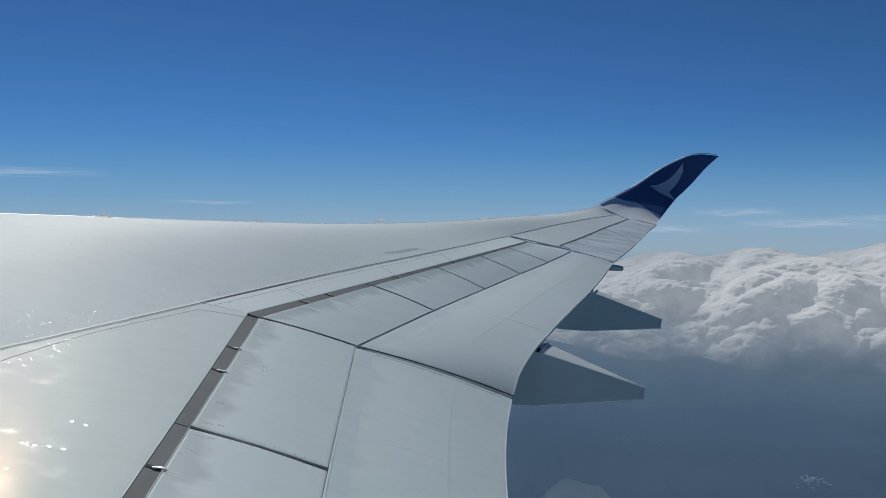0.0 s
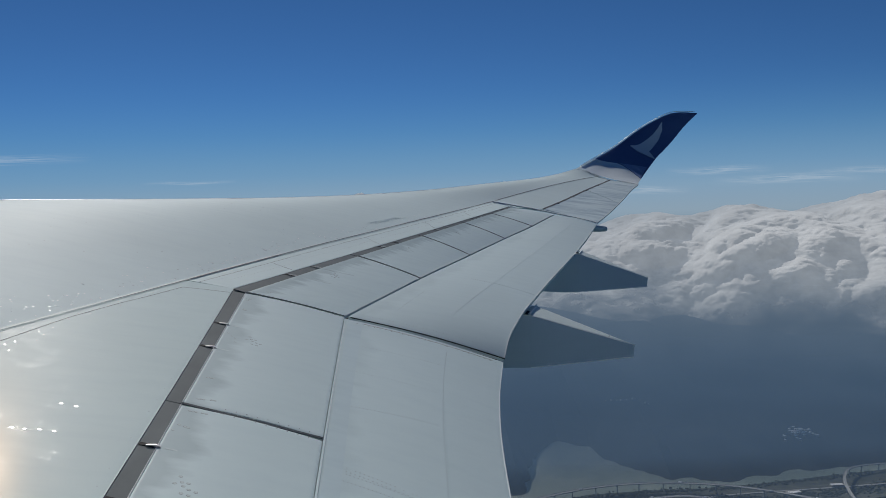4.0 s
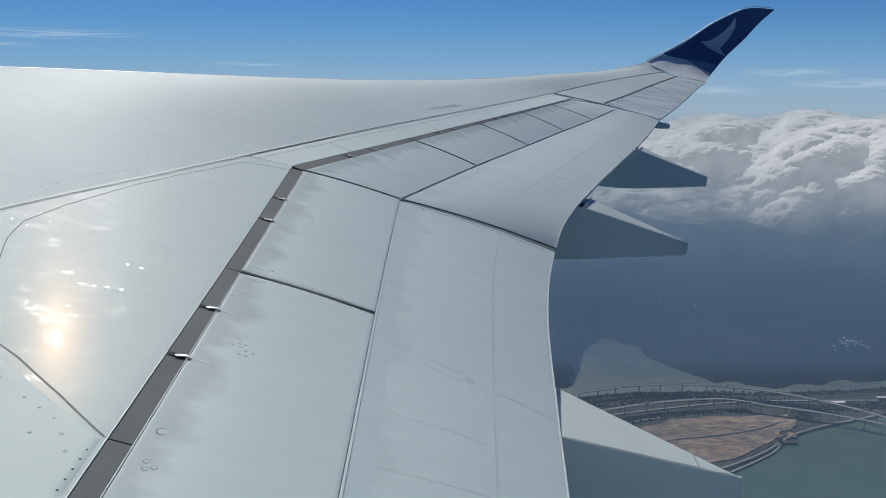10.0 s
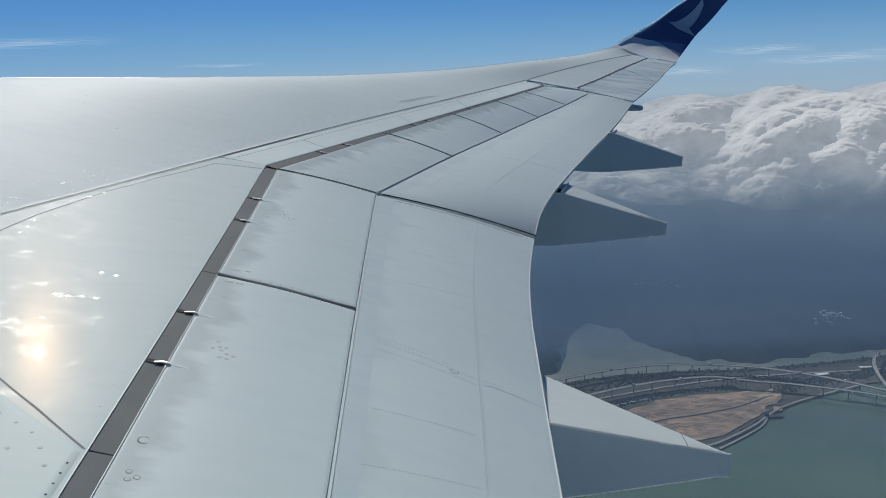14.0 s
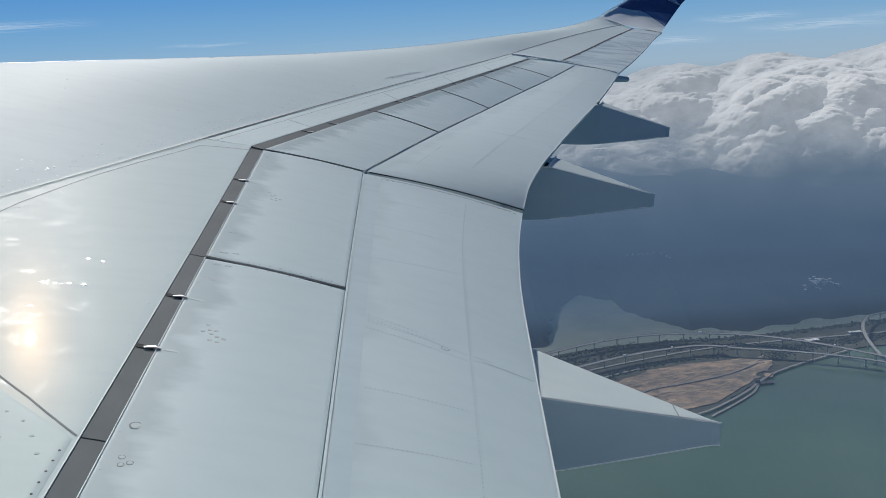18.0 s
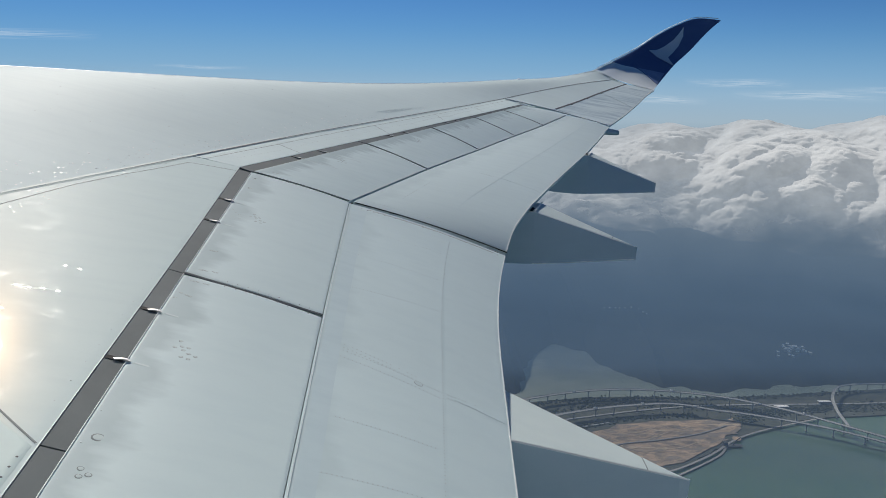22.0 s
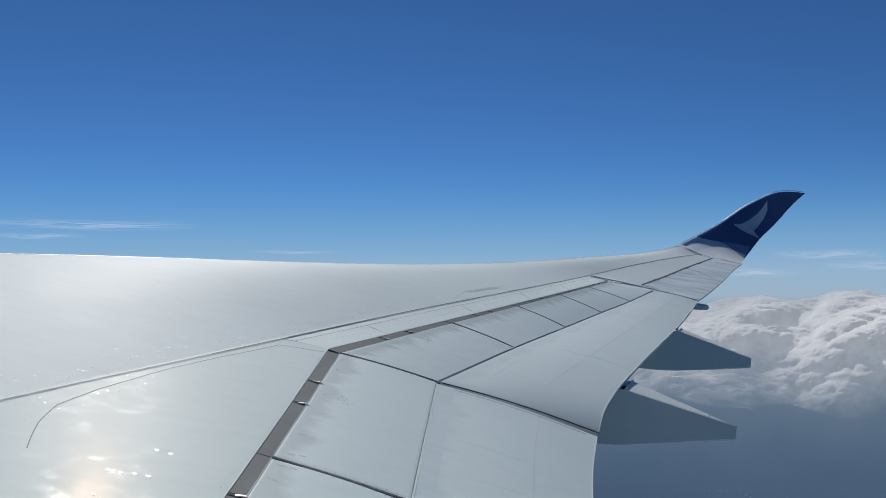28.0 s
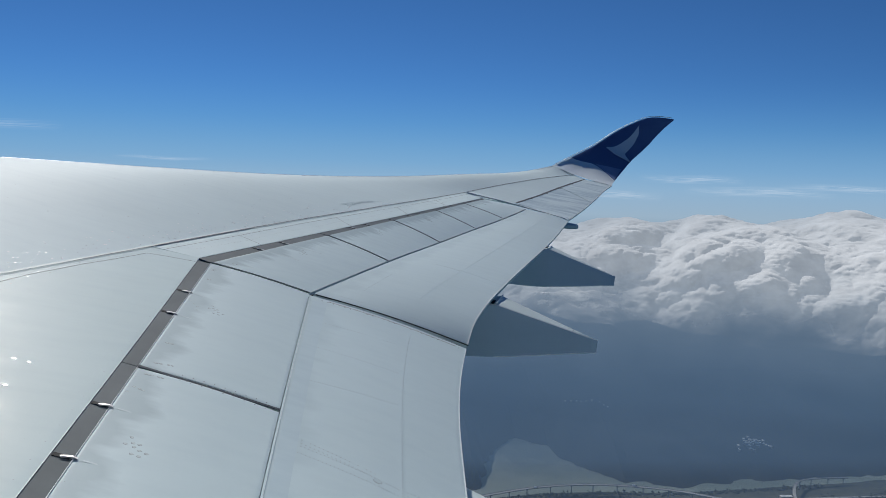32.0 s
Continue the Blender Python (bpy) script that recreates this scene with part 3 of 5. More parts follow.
# flap track fairings
def fairing(near, far, tip, foot, label, lip=True):
    """A wedge under the flap: near and far corner of its top at the trailing edge, top and foot of its blunt tip, and the height of its keel at the root."""
    near, far, tip = (np.array(q, float) for q in (near, far, tip))
    rows_ = []
    for s_ in np.linspace(-0.55, 1, 34):
        f = max(s_, 0.0)
        a, b = near + (tip - near) * f, far + (tip - far) * f
        if s_ < 0:
            a, b = (q + np.array([2.0 * s_, 0, 0.10 * s_]) for q in (a, b))
        half = max((b[1] - a[1]) / 2, 0.012)
        mid = (a[1] + b[1]) / 2
        a, b = np.array([a[0], mid - half, a[2]]), np.array([b[0], mid + half, b[2]])
        low = foot[0] + (foot[1] - foot[0]) * f - 0.05 * math.sin(math.pi * f) * (a[2] - foot[0]) * 0.2
        low = low + 0.42 * min(s_, 0) ** 2
        r = min(0.011, half * 0.4)
        x0, x1 = a[0], b[0]
        ring = [np.array([x0, a[1] + 0.25 * half, low]), np.array([x0, a[1] + 0.06 * half, low + r])]
        ring += [np.array([x0, a[1] + r * (1 - math.sin(q * math.pi / 8)), a[2] - r * (1 - math.cos(q * math.pi / 8))]) for q in (4, 3, 2, 1, 0)]
        ring += [a + (b - a) * q + np.array([0, 0, 0.001 * math.sin(math.pi * q)]) for q in (0.25, 0.5, 0.75)]
        ring += [np.array([x1, b[1] - r * (1 - math.sin(q * math.pi / 8)), b[2] - r * (1 - math.cos(q * math.pi / 8))]) for q in (0, 1, 2, 3, 4)]
        ring += [np.array([x1, b[1] - 0.06 * half, low + r]), np.array([x1, b[1] - 0.25 * half, low])]
        rows_.append(ring)
    lean = 0.18 * (tip[2] - foot[1])
    rows_.append([q * 0.5 + np.array([tip[0], tip[1], q[2]]) * 0.5 + np.array([0.02 - lean * 0.6 * (tip[2] - q[2]) / (tip[2] - foot[1]), 0, 0]) for q in rows_[-1]])

    def shell(name, ids, m_, parent, label_="", smooth=False):
        n_ = len(ids)
        verts = [r_[q] for r_ in rows_ for q in ids]
        faces = [(i * n_ + j, (i + 1) * n_ + j, (i + 1) * n_ + j + 1, i * n_ + j + 1) for i in range(len(rows_) - 1) for j in range(n_ - 1)]
        faces.append(tuple((len(rows_) - 1) * n_ + j for j in range(n_)))
        return obj(name, verts, [tuple(reversed(q)) for q in faces], m_, parent, label_, smooth)

    last = len(rows_[0])
    # flank in the shaded grey, top in the lit grey
    ob = shell("flap_track_fairing", [0, 1, 2], SHADED_GREY, wing, label)
    shell("lit_top", list(range(6, 11)), LIT_COVER, ob, "top of the fairing, light put into its paler grey")
    shell("far_flank", list(range(14, last)) + [0], SHADED_GREY, ob)
    # highlights of the fairing edges and keel, put into paler beads
    shell("top_edge", list(range(2, 7)), BRIGHT, ob, "thin rounded edge of the fairing, highlight put into its colour", True)
    shell("far_edge", list(range(10, 15)), EDGE, ob, smooth=True)
    bead("keel_edge", [r_[1] + np.array([0, -0.002, 0]) for r_ in rows_[12:]], 0.004, EDGE, ob)
    ribbon("tip_joint", [rows_[28][q] + np.array([0, 0, 0.001]) for q in range(6, 11)], 0.008, LINE, ob, 0.0006, label="thin joint line near the fairing tip")
    if lip:
        bead("front_lip", [near + (far - near) * q + np.array([0.006, 0, -0.001]) for q in (0.03, 0.25, 0.5, 0.75, 0.97)], 0.006, EDGE, ob, "bright rounded lip at the trailing edge")
    else:
        ribbon("edge_notch", [near + (far - near) * q + np.array([-0.02, 0, 0.010]) for q in (-0.06, 0.1, 0.3)], 0.035, GAP, ob, 0.002, label="dark notch in the trailing edge")
        bead("front_lip", [near + (far - near) * q + np.array([0.022, 0, 0.002]) for q in (0.0, 0.5, 1.0)], 0.010, BRIGHT, ob)
    return ob


fairing((2.14, 10.65, -1.665), (2.337, 11.25, -1.6355), (3.525, 10.865, -2.14), (-2.345, -2.31), "grey flap track fairing near the kink, shade put into its flank colour", lip=False)
fairing((3.90, 15.35, -1.29), (4.084, 15.90, -1.282), (5.215, 15.58, -1.785), (-1.99, -1.963), "grey flap track fairing at mid flap, shade put into its flank colour", lip=False)
fairing((1.043, 4.94, -2.303), (1.100, 5.80, -2.270), (2.306, 5.28, -2.731), (-2.84, -2.895), "large grey flap track fairing at the inboard flap")

# small dark fairing at the flap end
rows = []
for f, h, w in ((0.0, 0.05, 0.03), (0.3, 0.075, 0.07), (0.8, 0.07, 0.085), (0.97, 0.055, 0.06), (1.0, 0.035, 0.03)):
    c = np.array([4.6 + 0.86 * f, 19.12, -0.99 - 0.07 * f])
    rows.append([c + np.array([0, w * math.cos(q * math.pi / 6), h * math.sin(q * math.pi / 6)]) for q in range(13)])
loft("flap_end_fairing", rows, SHADED_GREY, wing, "small shaded grey fairing at the flap end")

# wing underside, closing the box
rows = []
for y in np.linspace(-0.5, 27.9, 41):
    l, s = LE(y), SPAR(y)
    c = np.linalg.norm(s - l)
    t = s + np.array([0.25 * c, 0, -0.1 * c])
    a = l + np.array([0.02, 0, -min(0.09 * c + 0.05, 0.7) * 0.5])
    rows.append([a + (t - a) * v + np.array([0, 0, -0.05 * c * math.sin(math.pi * v)]) for v in np.linspace(0, 1, 10)])
loft("lower_skin", rows, SHADED_GREY, wing)

# fuselage side with the cabin window that the view passes through
fus = thing("fuselage_side", "white fuselage side with one open cabin window", "aircraft fuselage", kind="structure")
verts, faces = [], []
ax0, az0, n = 0.22, -0.17, 48
ring_in, ring_out = [], []
for j in range(n):
    a = 2 * math.pi * j / n
    c, sn = math.cos(a), math.sin(a)
    ring_in.append((ax0 + 0.36 * math.copysign(abs(c) ** 0.6, c), az0 + 0.33 * math.copysign(abs(sn) ** 0.6, sn)))
    ring_out.append((ax0 + 8.0 * math.copysign(abs(c) ** 0.15, c), az0 + 2.2 * math.copysign(abs(sn) ** 0.15, sn)))
skiny = lambda z: 0.12 - 0.14 * (z + 0.2) ** 2  # noqa: E731
for d in (0.0, -0.06):
    for f in np.linspace(0, 1, 9):
        for (xi, zi), (xo, zo) in zip(ring_in, ring_out):
            x, z = xi + (xo - xi) * f, zi + (zo - zi) * f
            verts.append((x, skiny(z) + d, z))
m_ = 9 * n
for i in range(8):
    for j in range(n):
        q = (i * n + j, i * n + (j + 1) % n, (i + 1) * n + (j + 1) % n, (i + 1) * n + j)
        faces += [q, tuple(m_ + t for t in reversed(q))]
for j in range(n):
    faces.append((j, m_ + j, m_ + (j + 1) % n, (j + 1) % n))
obj("side_panel", verts, faces, WALL, fus)

# plain rest of the fuselage tube, closing the cabin behind the seat
rows = []
for x in np.linspace(ax0 - 8.0, ax0 + 8.0, 9):
    row = []
    for a in np.linspace(0.0, 1.0, 25):
        z0, z1 = az0 + 2.2, az0 - 2.2
        t = math.pi * (1 - a)
        ring = np.array([-2.9 - 3.0 * math.sin(t), 3.1 * -math.cos(t)])
        top, low = np.array([skiny(z0), z0]), np.array([skiny(z1), z1])
        w = min(1.0, min(a, 1 - a) * 8)
        end = top if a < 0.5 else low
        row.append((x, *(end * (1 - w) + ring * w)))
    rows.append(row)
k = len(rows[0])
verts = [p for r in rows for p in r]
faces = [(i * k + j, (i + 1) * k + j, (i + 1) * k + j + 1, i * k + j + 1) for i in range(len(rows) - 1) for j in range(k - 1)]
faces += [tuple(range(k)), tuple(reversed(range((len(rows) - 1) * k, len(rows) * k)))]
obj("tube_shell", verts, faces, WALL, fus)

# ---- the land and water below ----
GROUND = -900.0


def outline_sheet(name, pts, z, mat, parent=None, depth=3.0, label=""):
    """A flat piece of land with an even outline smoothed through its corners and a sloped edge."""
    k = np.array(pts, float)
    n = len(k)
    ring = []
    for i in range(n):
        p = [k[(i + d) % n] for d in (-1, 0, 1, 2)]
        for f in (0, 0.25, 0.5, 0.75):
            q = 0.5 * (2 * p[1] + (p[2] - p[0]) * f + (2 * p[0] - 5 * p[1] + 4 * p[2] - p[3]) * f**2 + (3 * p[1] - p[0] - 3 * p[2] + p[3]) * f**3)
            w = noise.noise((q[0] * 0.02, q[1] * 0.02, 3.0)) * 11
            ring.append((q[0] + w, q[1] - w))
    c = k.mean(0)
    verts = [(x, y, z) for x, y in ring] + [(x + (x - c[0]) * 0.01, y + (y - c[1]) * 0.01, z - depth) for x, y in ring]
    m = len(ring)
    faces = [tuple(range(m))] + [(i, m + i, m + (i + 1) % m, (i + 1) % m) for i in range(m)]
    return obj(name, verts, faces, mat, parent, label, smooth=False)


m, n, l, b = material("green_sea_water", (0.045, 0.10, 0.085), 0.25)
c, f = noise_ramp(n, l, 0.0022, 0.35, 0.7, (0.052, 0.108, 0.066), (0.085, 0.140, 0.082), detail=4)
l.new(c, b.inputs["Base Color"])
_, wf = noise_ramp(n, l, 0.12, 0.3, 0.7, (0, 0, 0), (1, 1, 1), detail=6)
bump(n, l, b, wf, 0.25, 0.6)
WATER = m
m, n, l, b = material("silty_shallows", (0.13, 0.13, 0.11), 0.5)
c, f = noise_ramp(n, l, 0.006, 0.35, 0.7, (0.19, 0.24, 0.195), (0.31, 0.355, 0.285), detail=6)
l.new(c, b.inputs["Base Color"])
SILT = m
m, n, l, b = material("scrub_land", (0.05, 0.055, 0.045), 0.9)
c, f = noise_ramp(n, l, 0.03, 0.35, 0.65, (0.022, 0.036, 0.028), (0.075, 0.082, 0.062), detail=8, rough=0.7)
l.new(c, b.inputs["Base Color"])
SCRUB = m
m, n, l, b = material("bare_soil", (0.25, 0.18, 0.12), 0.95)
c, f = noise_ramp(n, l, 0.018, 0.40, 0.62, (0.15, 0.13, 0.105), (0.52, 0.37, 0.24), detail=10, rough=0.78, stretch=(1, 1.6, 1))
l.new(c, b.inputs["Base Color"])
SOIL = m
m, n, l, b = material("forest", (0.03, 0.04, 0.035), 0.95)
c, f = noise_ramp(n, l, 0.012, 0.35, 0.7, (0.011, 0.023, 0.028), (0.024, 0.038, 0.042), detail=9, rough=0.7)
l.new(c, b.inputs["Base Color"])
FOREST = m
ROADM = material("road_concrete", (0.29, 0.295, 0.285), 0.85)[0]
ROCK = material("sea_wall_rock", (0.28, 0.27, 0.25), 0.9)[0]
ROOF = material("pale_roofs", (0.8, 0.8, 0.78), 0.7)[0]
HULL = material("dark_hull", (0.05, 0.055, 0.06), 0.6)[0]

# one sheet of water out to the haze
R = 4905
verts = [(R * f * math.sin(a), R * f * math.cos(a), GROUND) for f in np.linspace(0.02, 1, 20) for a in np.linspace(0, 2 * math.pi, 72, endpoint=False)]
faces = [(i * 72 + j, i * 72 + (j + 1) % 72, (i + 1) * 72 + (j + 1) % 72, (i + 1) * 72 + j) for i in range(19) for j in range(72)]
faces.append(tuple(reversed(range(72))))
tagged(obj("water", verts, [tuple(reversed(q)) for q in faces], WATER), "green coastal water with faint ripples", "sea", kind="structure")

land = outline_sheet("ground", [(150, 1990), (332, 1925), (474, 1961), (611, 1967), (711, 1980), (845, 2075), (952, 2175), (1066, 2242), (1246, 2319), (1500, 2350), (1800, 2400), (1800, 2590), (1435, 2545), (1212, 2512), (997, 2494), (778, 2500), (606, 2490), (401, 2440), (150, 2350)], GROUND + 3, SCRUB)
tagged(land, "dark scrubby strip of reclaimed land between two waters", "ground", kind="structure")
tagged(outline_sheet("shallow_water", [(150, 2360), (401, 2445), (606, 2500), (778, 2505), (997, 2500), (1212, 2520), (1435, 2550), (1800, 2600), (1800, 2680), (1469, 2640), (1016, 2580), (960, 2620), (900, 2760), (830, 2880), (770, 3080), (640, 3150), (500, 3010), (430, 2820), (380, 2620), (150, 2500)], GROUND + 1.2, SILT, depth=1.0), "silty grey-green shallow bay", "water", kind="structure")
soil = outline_sheet("bare_earth", [(549, 2200), (710, 2285), (922, 2305), (1015, 2285), (935, 2185), (859, 2110), (719, 2010), (597, 2012), (500, 2090)], GROUND + 5, SOIL, depth=2.0)
tagged(soil, "bare orange-brown earth of a building site", "earth", kind="stuff")


def rise(x, y):
    """Height of the hill over the bay."""
    foot = np.interp(x, [-2600, 150, 415, 440, 470, 525, 628, 735, 765, 800, 862, 890, 1016, 1220, 1469, 2400], [2500, 2470, 2520, 2600, 2760, 2910, 3070, 2990, 2810, 2740, 2650, 2590, 2560, 2580, 2620, 2700])
    d = y - foot - 45 * noise.noise((x * 0.009, 0.0, 2.0)) - 18 * noise.noise((x * 0.035, y * 0.01, 4.0))
    if d < -20:
        return -6.0
    ridge = 430 + 25 * noise.noise((x * 0.0013, y * 0.0008, 1.0)) + 14 * noise.noise((x * 0.004, y * 0.003, 5.0))
    h = max(ridge, 60) * (1 - math.exp(-max(d, 0) / 1000)) + 6 * noise.fractal((x * 0.012, y * 0.012, 0.0), 1.0, 2.0, 5) * min(max(d, 0) / 120, 1) + 4 * min(max(d + 20, 0) / 20, 1)
    return h - 3 + 24 * min(max(d, 0) / 150, 1)


nx, ny = 190, 130
gx, gy = np.linspace(-2600, 3400, nx), np.linspace(2480, 4620, ny)
verts = [(x, y, GROUND + rise(x, y)) for y in gy for x in gx]
faces = [(j * nx + i, j * nx + i + 1, (j + 1) * nx + i + 1, (j + 1) * nx + i) for j in range(ny - 1) for i in range(nx - 1)]
tagged(obj("hillside", verts, faces, FOREST), "dark forested hillside under haze", "hill", kind="structure")


# viaducts
def deck_line(pts, n):
    return [along(pts, s) for s in np.linspace(0, 1, n)]


def viaduct(pts, height, width, label):
    road = thing("viaduct", label, "bridge", group="motorway viaducts over the shore")
    line = [np.array([p[0], p[1], GROUND + height + 6 * math.sin(math.pi * i / 60)]) for i, p in enumerate(deck_line([(x, y, 0) for x, y in pts], 61))]
    verts, faces = [], []
    prof = [(-0.5, 0.9), (-0.47, 0.9), (-0.47, 0), (0.47, 0), (0.47, 0.9), (0.5, 0.9), (0.5, -0.6), (0.25, -2.6), (-0.25, -2.6), (-0.5, -0.6)]
    for i, p in enumerate(line):
        t = line[min(i + 1, 60)] - line[max(i - 1, 0)]
        side = np.array([-t[1], t[0], 0]) / math.hypot(t[0], t[1])
        verts += [p + side * width * a + np.array([0, 0, z]) for a, z in prof]
        if i:
            o, k = 10 * i, 10
            faces += [(o - k + q, o - k + (q + 1) % k, o + (q + 1) % k, o + q) for q in range(k)]
    obj("deck", verts, faces, ROADM, road, smooth=False)
    run = 0.0
    for i in range(1, 61):
        run += np.linalg.norm(line[i] - line[i - 1])
        if run > 55:
            run = 0.0
            x, y, z = line[i]
            pv, pf = [], []
            for zz, w in ((GROUND - 2, 3.2), (GROUND + 3.5, 3.2), (GROUND + 3.5, 1.6), (z - 6, 1.6), (z - 2.6, 4.5)):
                pv += [(x + w * math.cos(q * math.pi / 4), y + w * math.sin(q * math.pi / 4), zz) for q in range(8)]
            pf = [(8 * r + q, 8 * r + (q + 1) % 8, 8 * r + 8 + (q + 1) % 8, 8 * r + 8 + q) for r in range(4) for q in range(8)]
            obj("pier", pv, pf, ROADM, road, smooth=False)
    return line


DECK_ONE = viaduct([(200, 2330), (351, 2390), (584, 2480), (775, 2497), (978, 2446), (1134, 2346), (1258, 2220), (1420, 2030)], 22, 14, "long curved concrete motorway viaduct on piers")
DECK_TWO = viaduct([(230, 2180), (366, 2236), (468, 2288), (615, 2343), (736, 2371), (853, 2378), (949, 2331), (1059, 2288), (1237, 2181), (1420, 1990)], 20, 14, "second concrete viaduct with many piers")
viaduct([(1280, 2200), (1310, 2330), (1360, 2450), (1440, 2540), (1600, 2570)], 20, 9, "narrow curved slip road viaduct")


# lorries and vans on the decks
VAN = material("white_vehicle_paint", (0.75, 0.75, 0.74), 0.4)[0]
CAB = material("dark_vehicle_paint", (0.10, 0.12, 0.16), 0.4)[0]


def crate(x0, x1, w, z0, z1):
    v = [(x, y, z) for z in (z0, z1) for x, y in ((x0, -w), (x1, -w), (x1, w), (x0, w))]
    return v, [(3, 2, 1, 0), (4, 5, 6, 7), (0, 1, 5, 4), (1, 2, 6, 5), (2, 3, 7, 6), (3, 0, 4, 7)]


def lorry(line, i, side, long):
    p, q = line[i], line[i + 1]
    ob = thing("lorry", "pale box lorry driving over the viaduct", "lorry", group="vehicles on the viaducts")
    t = math.atan2(q[1] - p[1], q[0] - p[0])
    ob.location, ob.rotation_euler = (p[0] - math.sin(t) * side, p[1] + math.cos(t) * side, p[2]), (0, 0, t)
    obj("box_body", *crate(-long, long * 0.5, 1.3, 0.9, 3.8), VAN, ob, smooth=False)
    obj("cab", *crate(long * 0.55, long * 0.9, 1.2, 0.6, 3.0), CAB, ob, smooth=False)
    for x in (-long * 0.7, long * 0.7):
        obj("axle", *crate(x - 0.5, x + 0.5, 1.25, 0.05, 0.9), CAB, ob, smooth=False)


for i, side, long in ((9, 3, 6), (17, -3, 5), (30, 3, 7), (41, -3, 5), (47, 3, 4)):
    lorry(DECK_ONE, i, side, long)
for i, side, long in ((12, -3, 5), (20, 3, 7), (28, 3, 4), (37, -3, 6)):
    lorry(DECK_TWO, i, side, long)


# shore details
def strip(name, pts, width, height, mat, label, category, n=40, kind=""):
    line = [np.array([*along([(x, y, 0) for x, y in pts], s)[:2], GROUND + height]) for s in np.linspace(0, 1, n)]
    return tagged(ribbon(name, line, width, mat, None, 0.6, (0, 0, 1)), label, category, kind=kind)


strip("sea_wall", [(474, 1955), (611, 1961), (711, 1974), (845, 2068), (952, 2168), (1066, 2236), (1246, 2312)], 7, 4.0, ROCK, "pale rock sea wall along the reclaimed shore", "sea wall", kind="structure")
strip("jetty", [(720, 1950), (800, 2010), (870, 2070), (905, 2120), (925, 2150)], 6, 2.5, ROCK, "curved pale rock breakwater in green water", "breakwater", kind="structure")
strip("road", [(390, 2253), (562, 2327), (913, 2415), (1368, 2432), (1700, 2450)], 8, 4.2, ROADM, "grey coastal road on the dark land strip", "road", kind="structure")
strip("road", [(300, 2150), (450, 2210), (560, 2260), (640, 2290)], 6, 4.3, ROADM, "pale site road beside the viaduct", "road", kind="structure")
strip("road", [(520, 2060), (620, 2130), (740, 2160), (860, 2200), (960, 2260)], 5, 6.6, ROCK, "pale haul road across bare earth", "road", kind="structure")

# grey and pale patches and wheel tracks on the bare earth
CLAY = material("pale_sandy_clay", (0.46, 0.36, 0.25), 0.95)[0]
MUD = material("wet_grey_mud", (0.25, 0.205, 0.16), 0.9)[0]
site = random.Random(31)
for i in range(64):
    f, g = site.uniform(-0.05, 1.05), site.uniform(-0.02, 1.02)
    cx = 560 + 400 * f
    low, high = np.interp(cx, [560, 620, 719, 859, 935, 1000], [2060, 2020, 2020, 2115, 2190, 2265]), np.interp(cx, [560, 710, 922, 1000], [2190, 2275, 2295, 2290])
    cy = low + (high - low) * g
    w, d, a = site.uniform(12, 46), site.uniform(4, 12), site.gauss(0.3, 0.25)
    pts = [(cx + w * site.uniform(0.7, 1.15) * math.cos(q) * math.cos(a) - d * math.sin(q) * math.sin(a), cy + w * math.cos(q) * math.sin(a) + d * site.uniform(0.7, 1.2) * math.sin(q) * math.cos(a)) for q in np.linspace(0, 2 * math.pi, 9)[:-1]]
    outline_sheet("earth_patch", pts, GROUND + 5.05 + 0.006 * i, (CLAY, MUD, SOIL, MUD)[i % 4], soil, depth=0.05)
for i in range(9):
    x, y = site.uniform(570, 760), site.uniform(2060, 2200)
    line = [np.array([x + 22 * q, y + 9 * q + 9 * math.sin(q * 0.8 + i), GROUND + 5.6]) for q in np.linspace(0, site.uniform(4, 8), 14)]
    ribbon("wheel_track", line, site.uniform(2.0, 3.5), CLAY, soil, 0.15, (0, 0, 1))

# belts of dark scrub trees along the roads
LEAVES = material("dark_scrub_leaves", (0.04, 0.057, 0.044), 0.95)[0]


def tree_belt(pts, wide, count, seed):
    r_ = random.Random(seed)
    verts, faces = [], []
    base = [(-1, 0, 0), (0, -1, 0), (1, 0, 0), (0, 1, 0), (0.6, 0.6, 0.7), (-0.6, 0.6, 0.8), (-0.5, -0.6, 0.7), (0.6, -0.5, 0.75), (0, 0, 1.1)]
    tri = [(0, 1, 6), (1, 2, 7), (2, 3, 4), (3, 0, 5), (1, 7, 6), (2, 4, 7), (3, 5, 4), (0, 6, 5), (6, 7, 8), (7, 4, 8), (4, 5, 8), (5, 6, 8)]
    for i in range(count):
        p = along([(x, y, 0) for x, y in pts], r_.random())
        r, h = r_.uniform(2.0, 4.8), r_.uniform(2, 4.5)
        o = len(verts)
        x, y = p[0] + r_.gauss(0, wide), p[1] + r_.gauss(0, wide)
        verts += [(x + a * r * r_.uniform(0.7, 1.3), y + b * r * r_.uniform(0.7, 1.3), GROUND + 2.5 + c * h) for a, b, c in base]
        faces += [tuple(o + q for q in t_) for t_ in tri]
    tagged(obj("scrub_trees", verts, faces, LEAVES, smooth=False), "belt of dark green scrub trees beside the road", "trees", kind="stuff")


tree_belt([(200, 2260), (390, 2330), (600, 2420), (800, 2440), (1000, 2400), (1150, 2380), (1500, 2440)], 15, 1100, 1)
tree_belt([(240, 2370), (410, 2425), (620, 2478), (800, 2488), (1000, 2482), (1220, 2500), (1500, 2545)], 8, 800, 2)
tree_belt([(240, 2130), (380, 2190), (520, 2240), (640, 2305), (760, 2335), (900, 2345)], 9, 600, 3)
tree_belt([(1020, 2300), (1150, 2360), (1300, 2390), (1500, 2400), (1750, 2480)], 17, 600, 4)

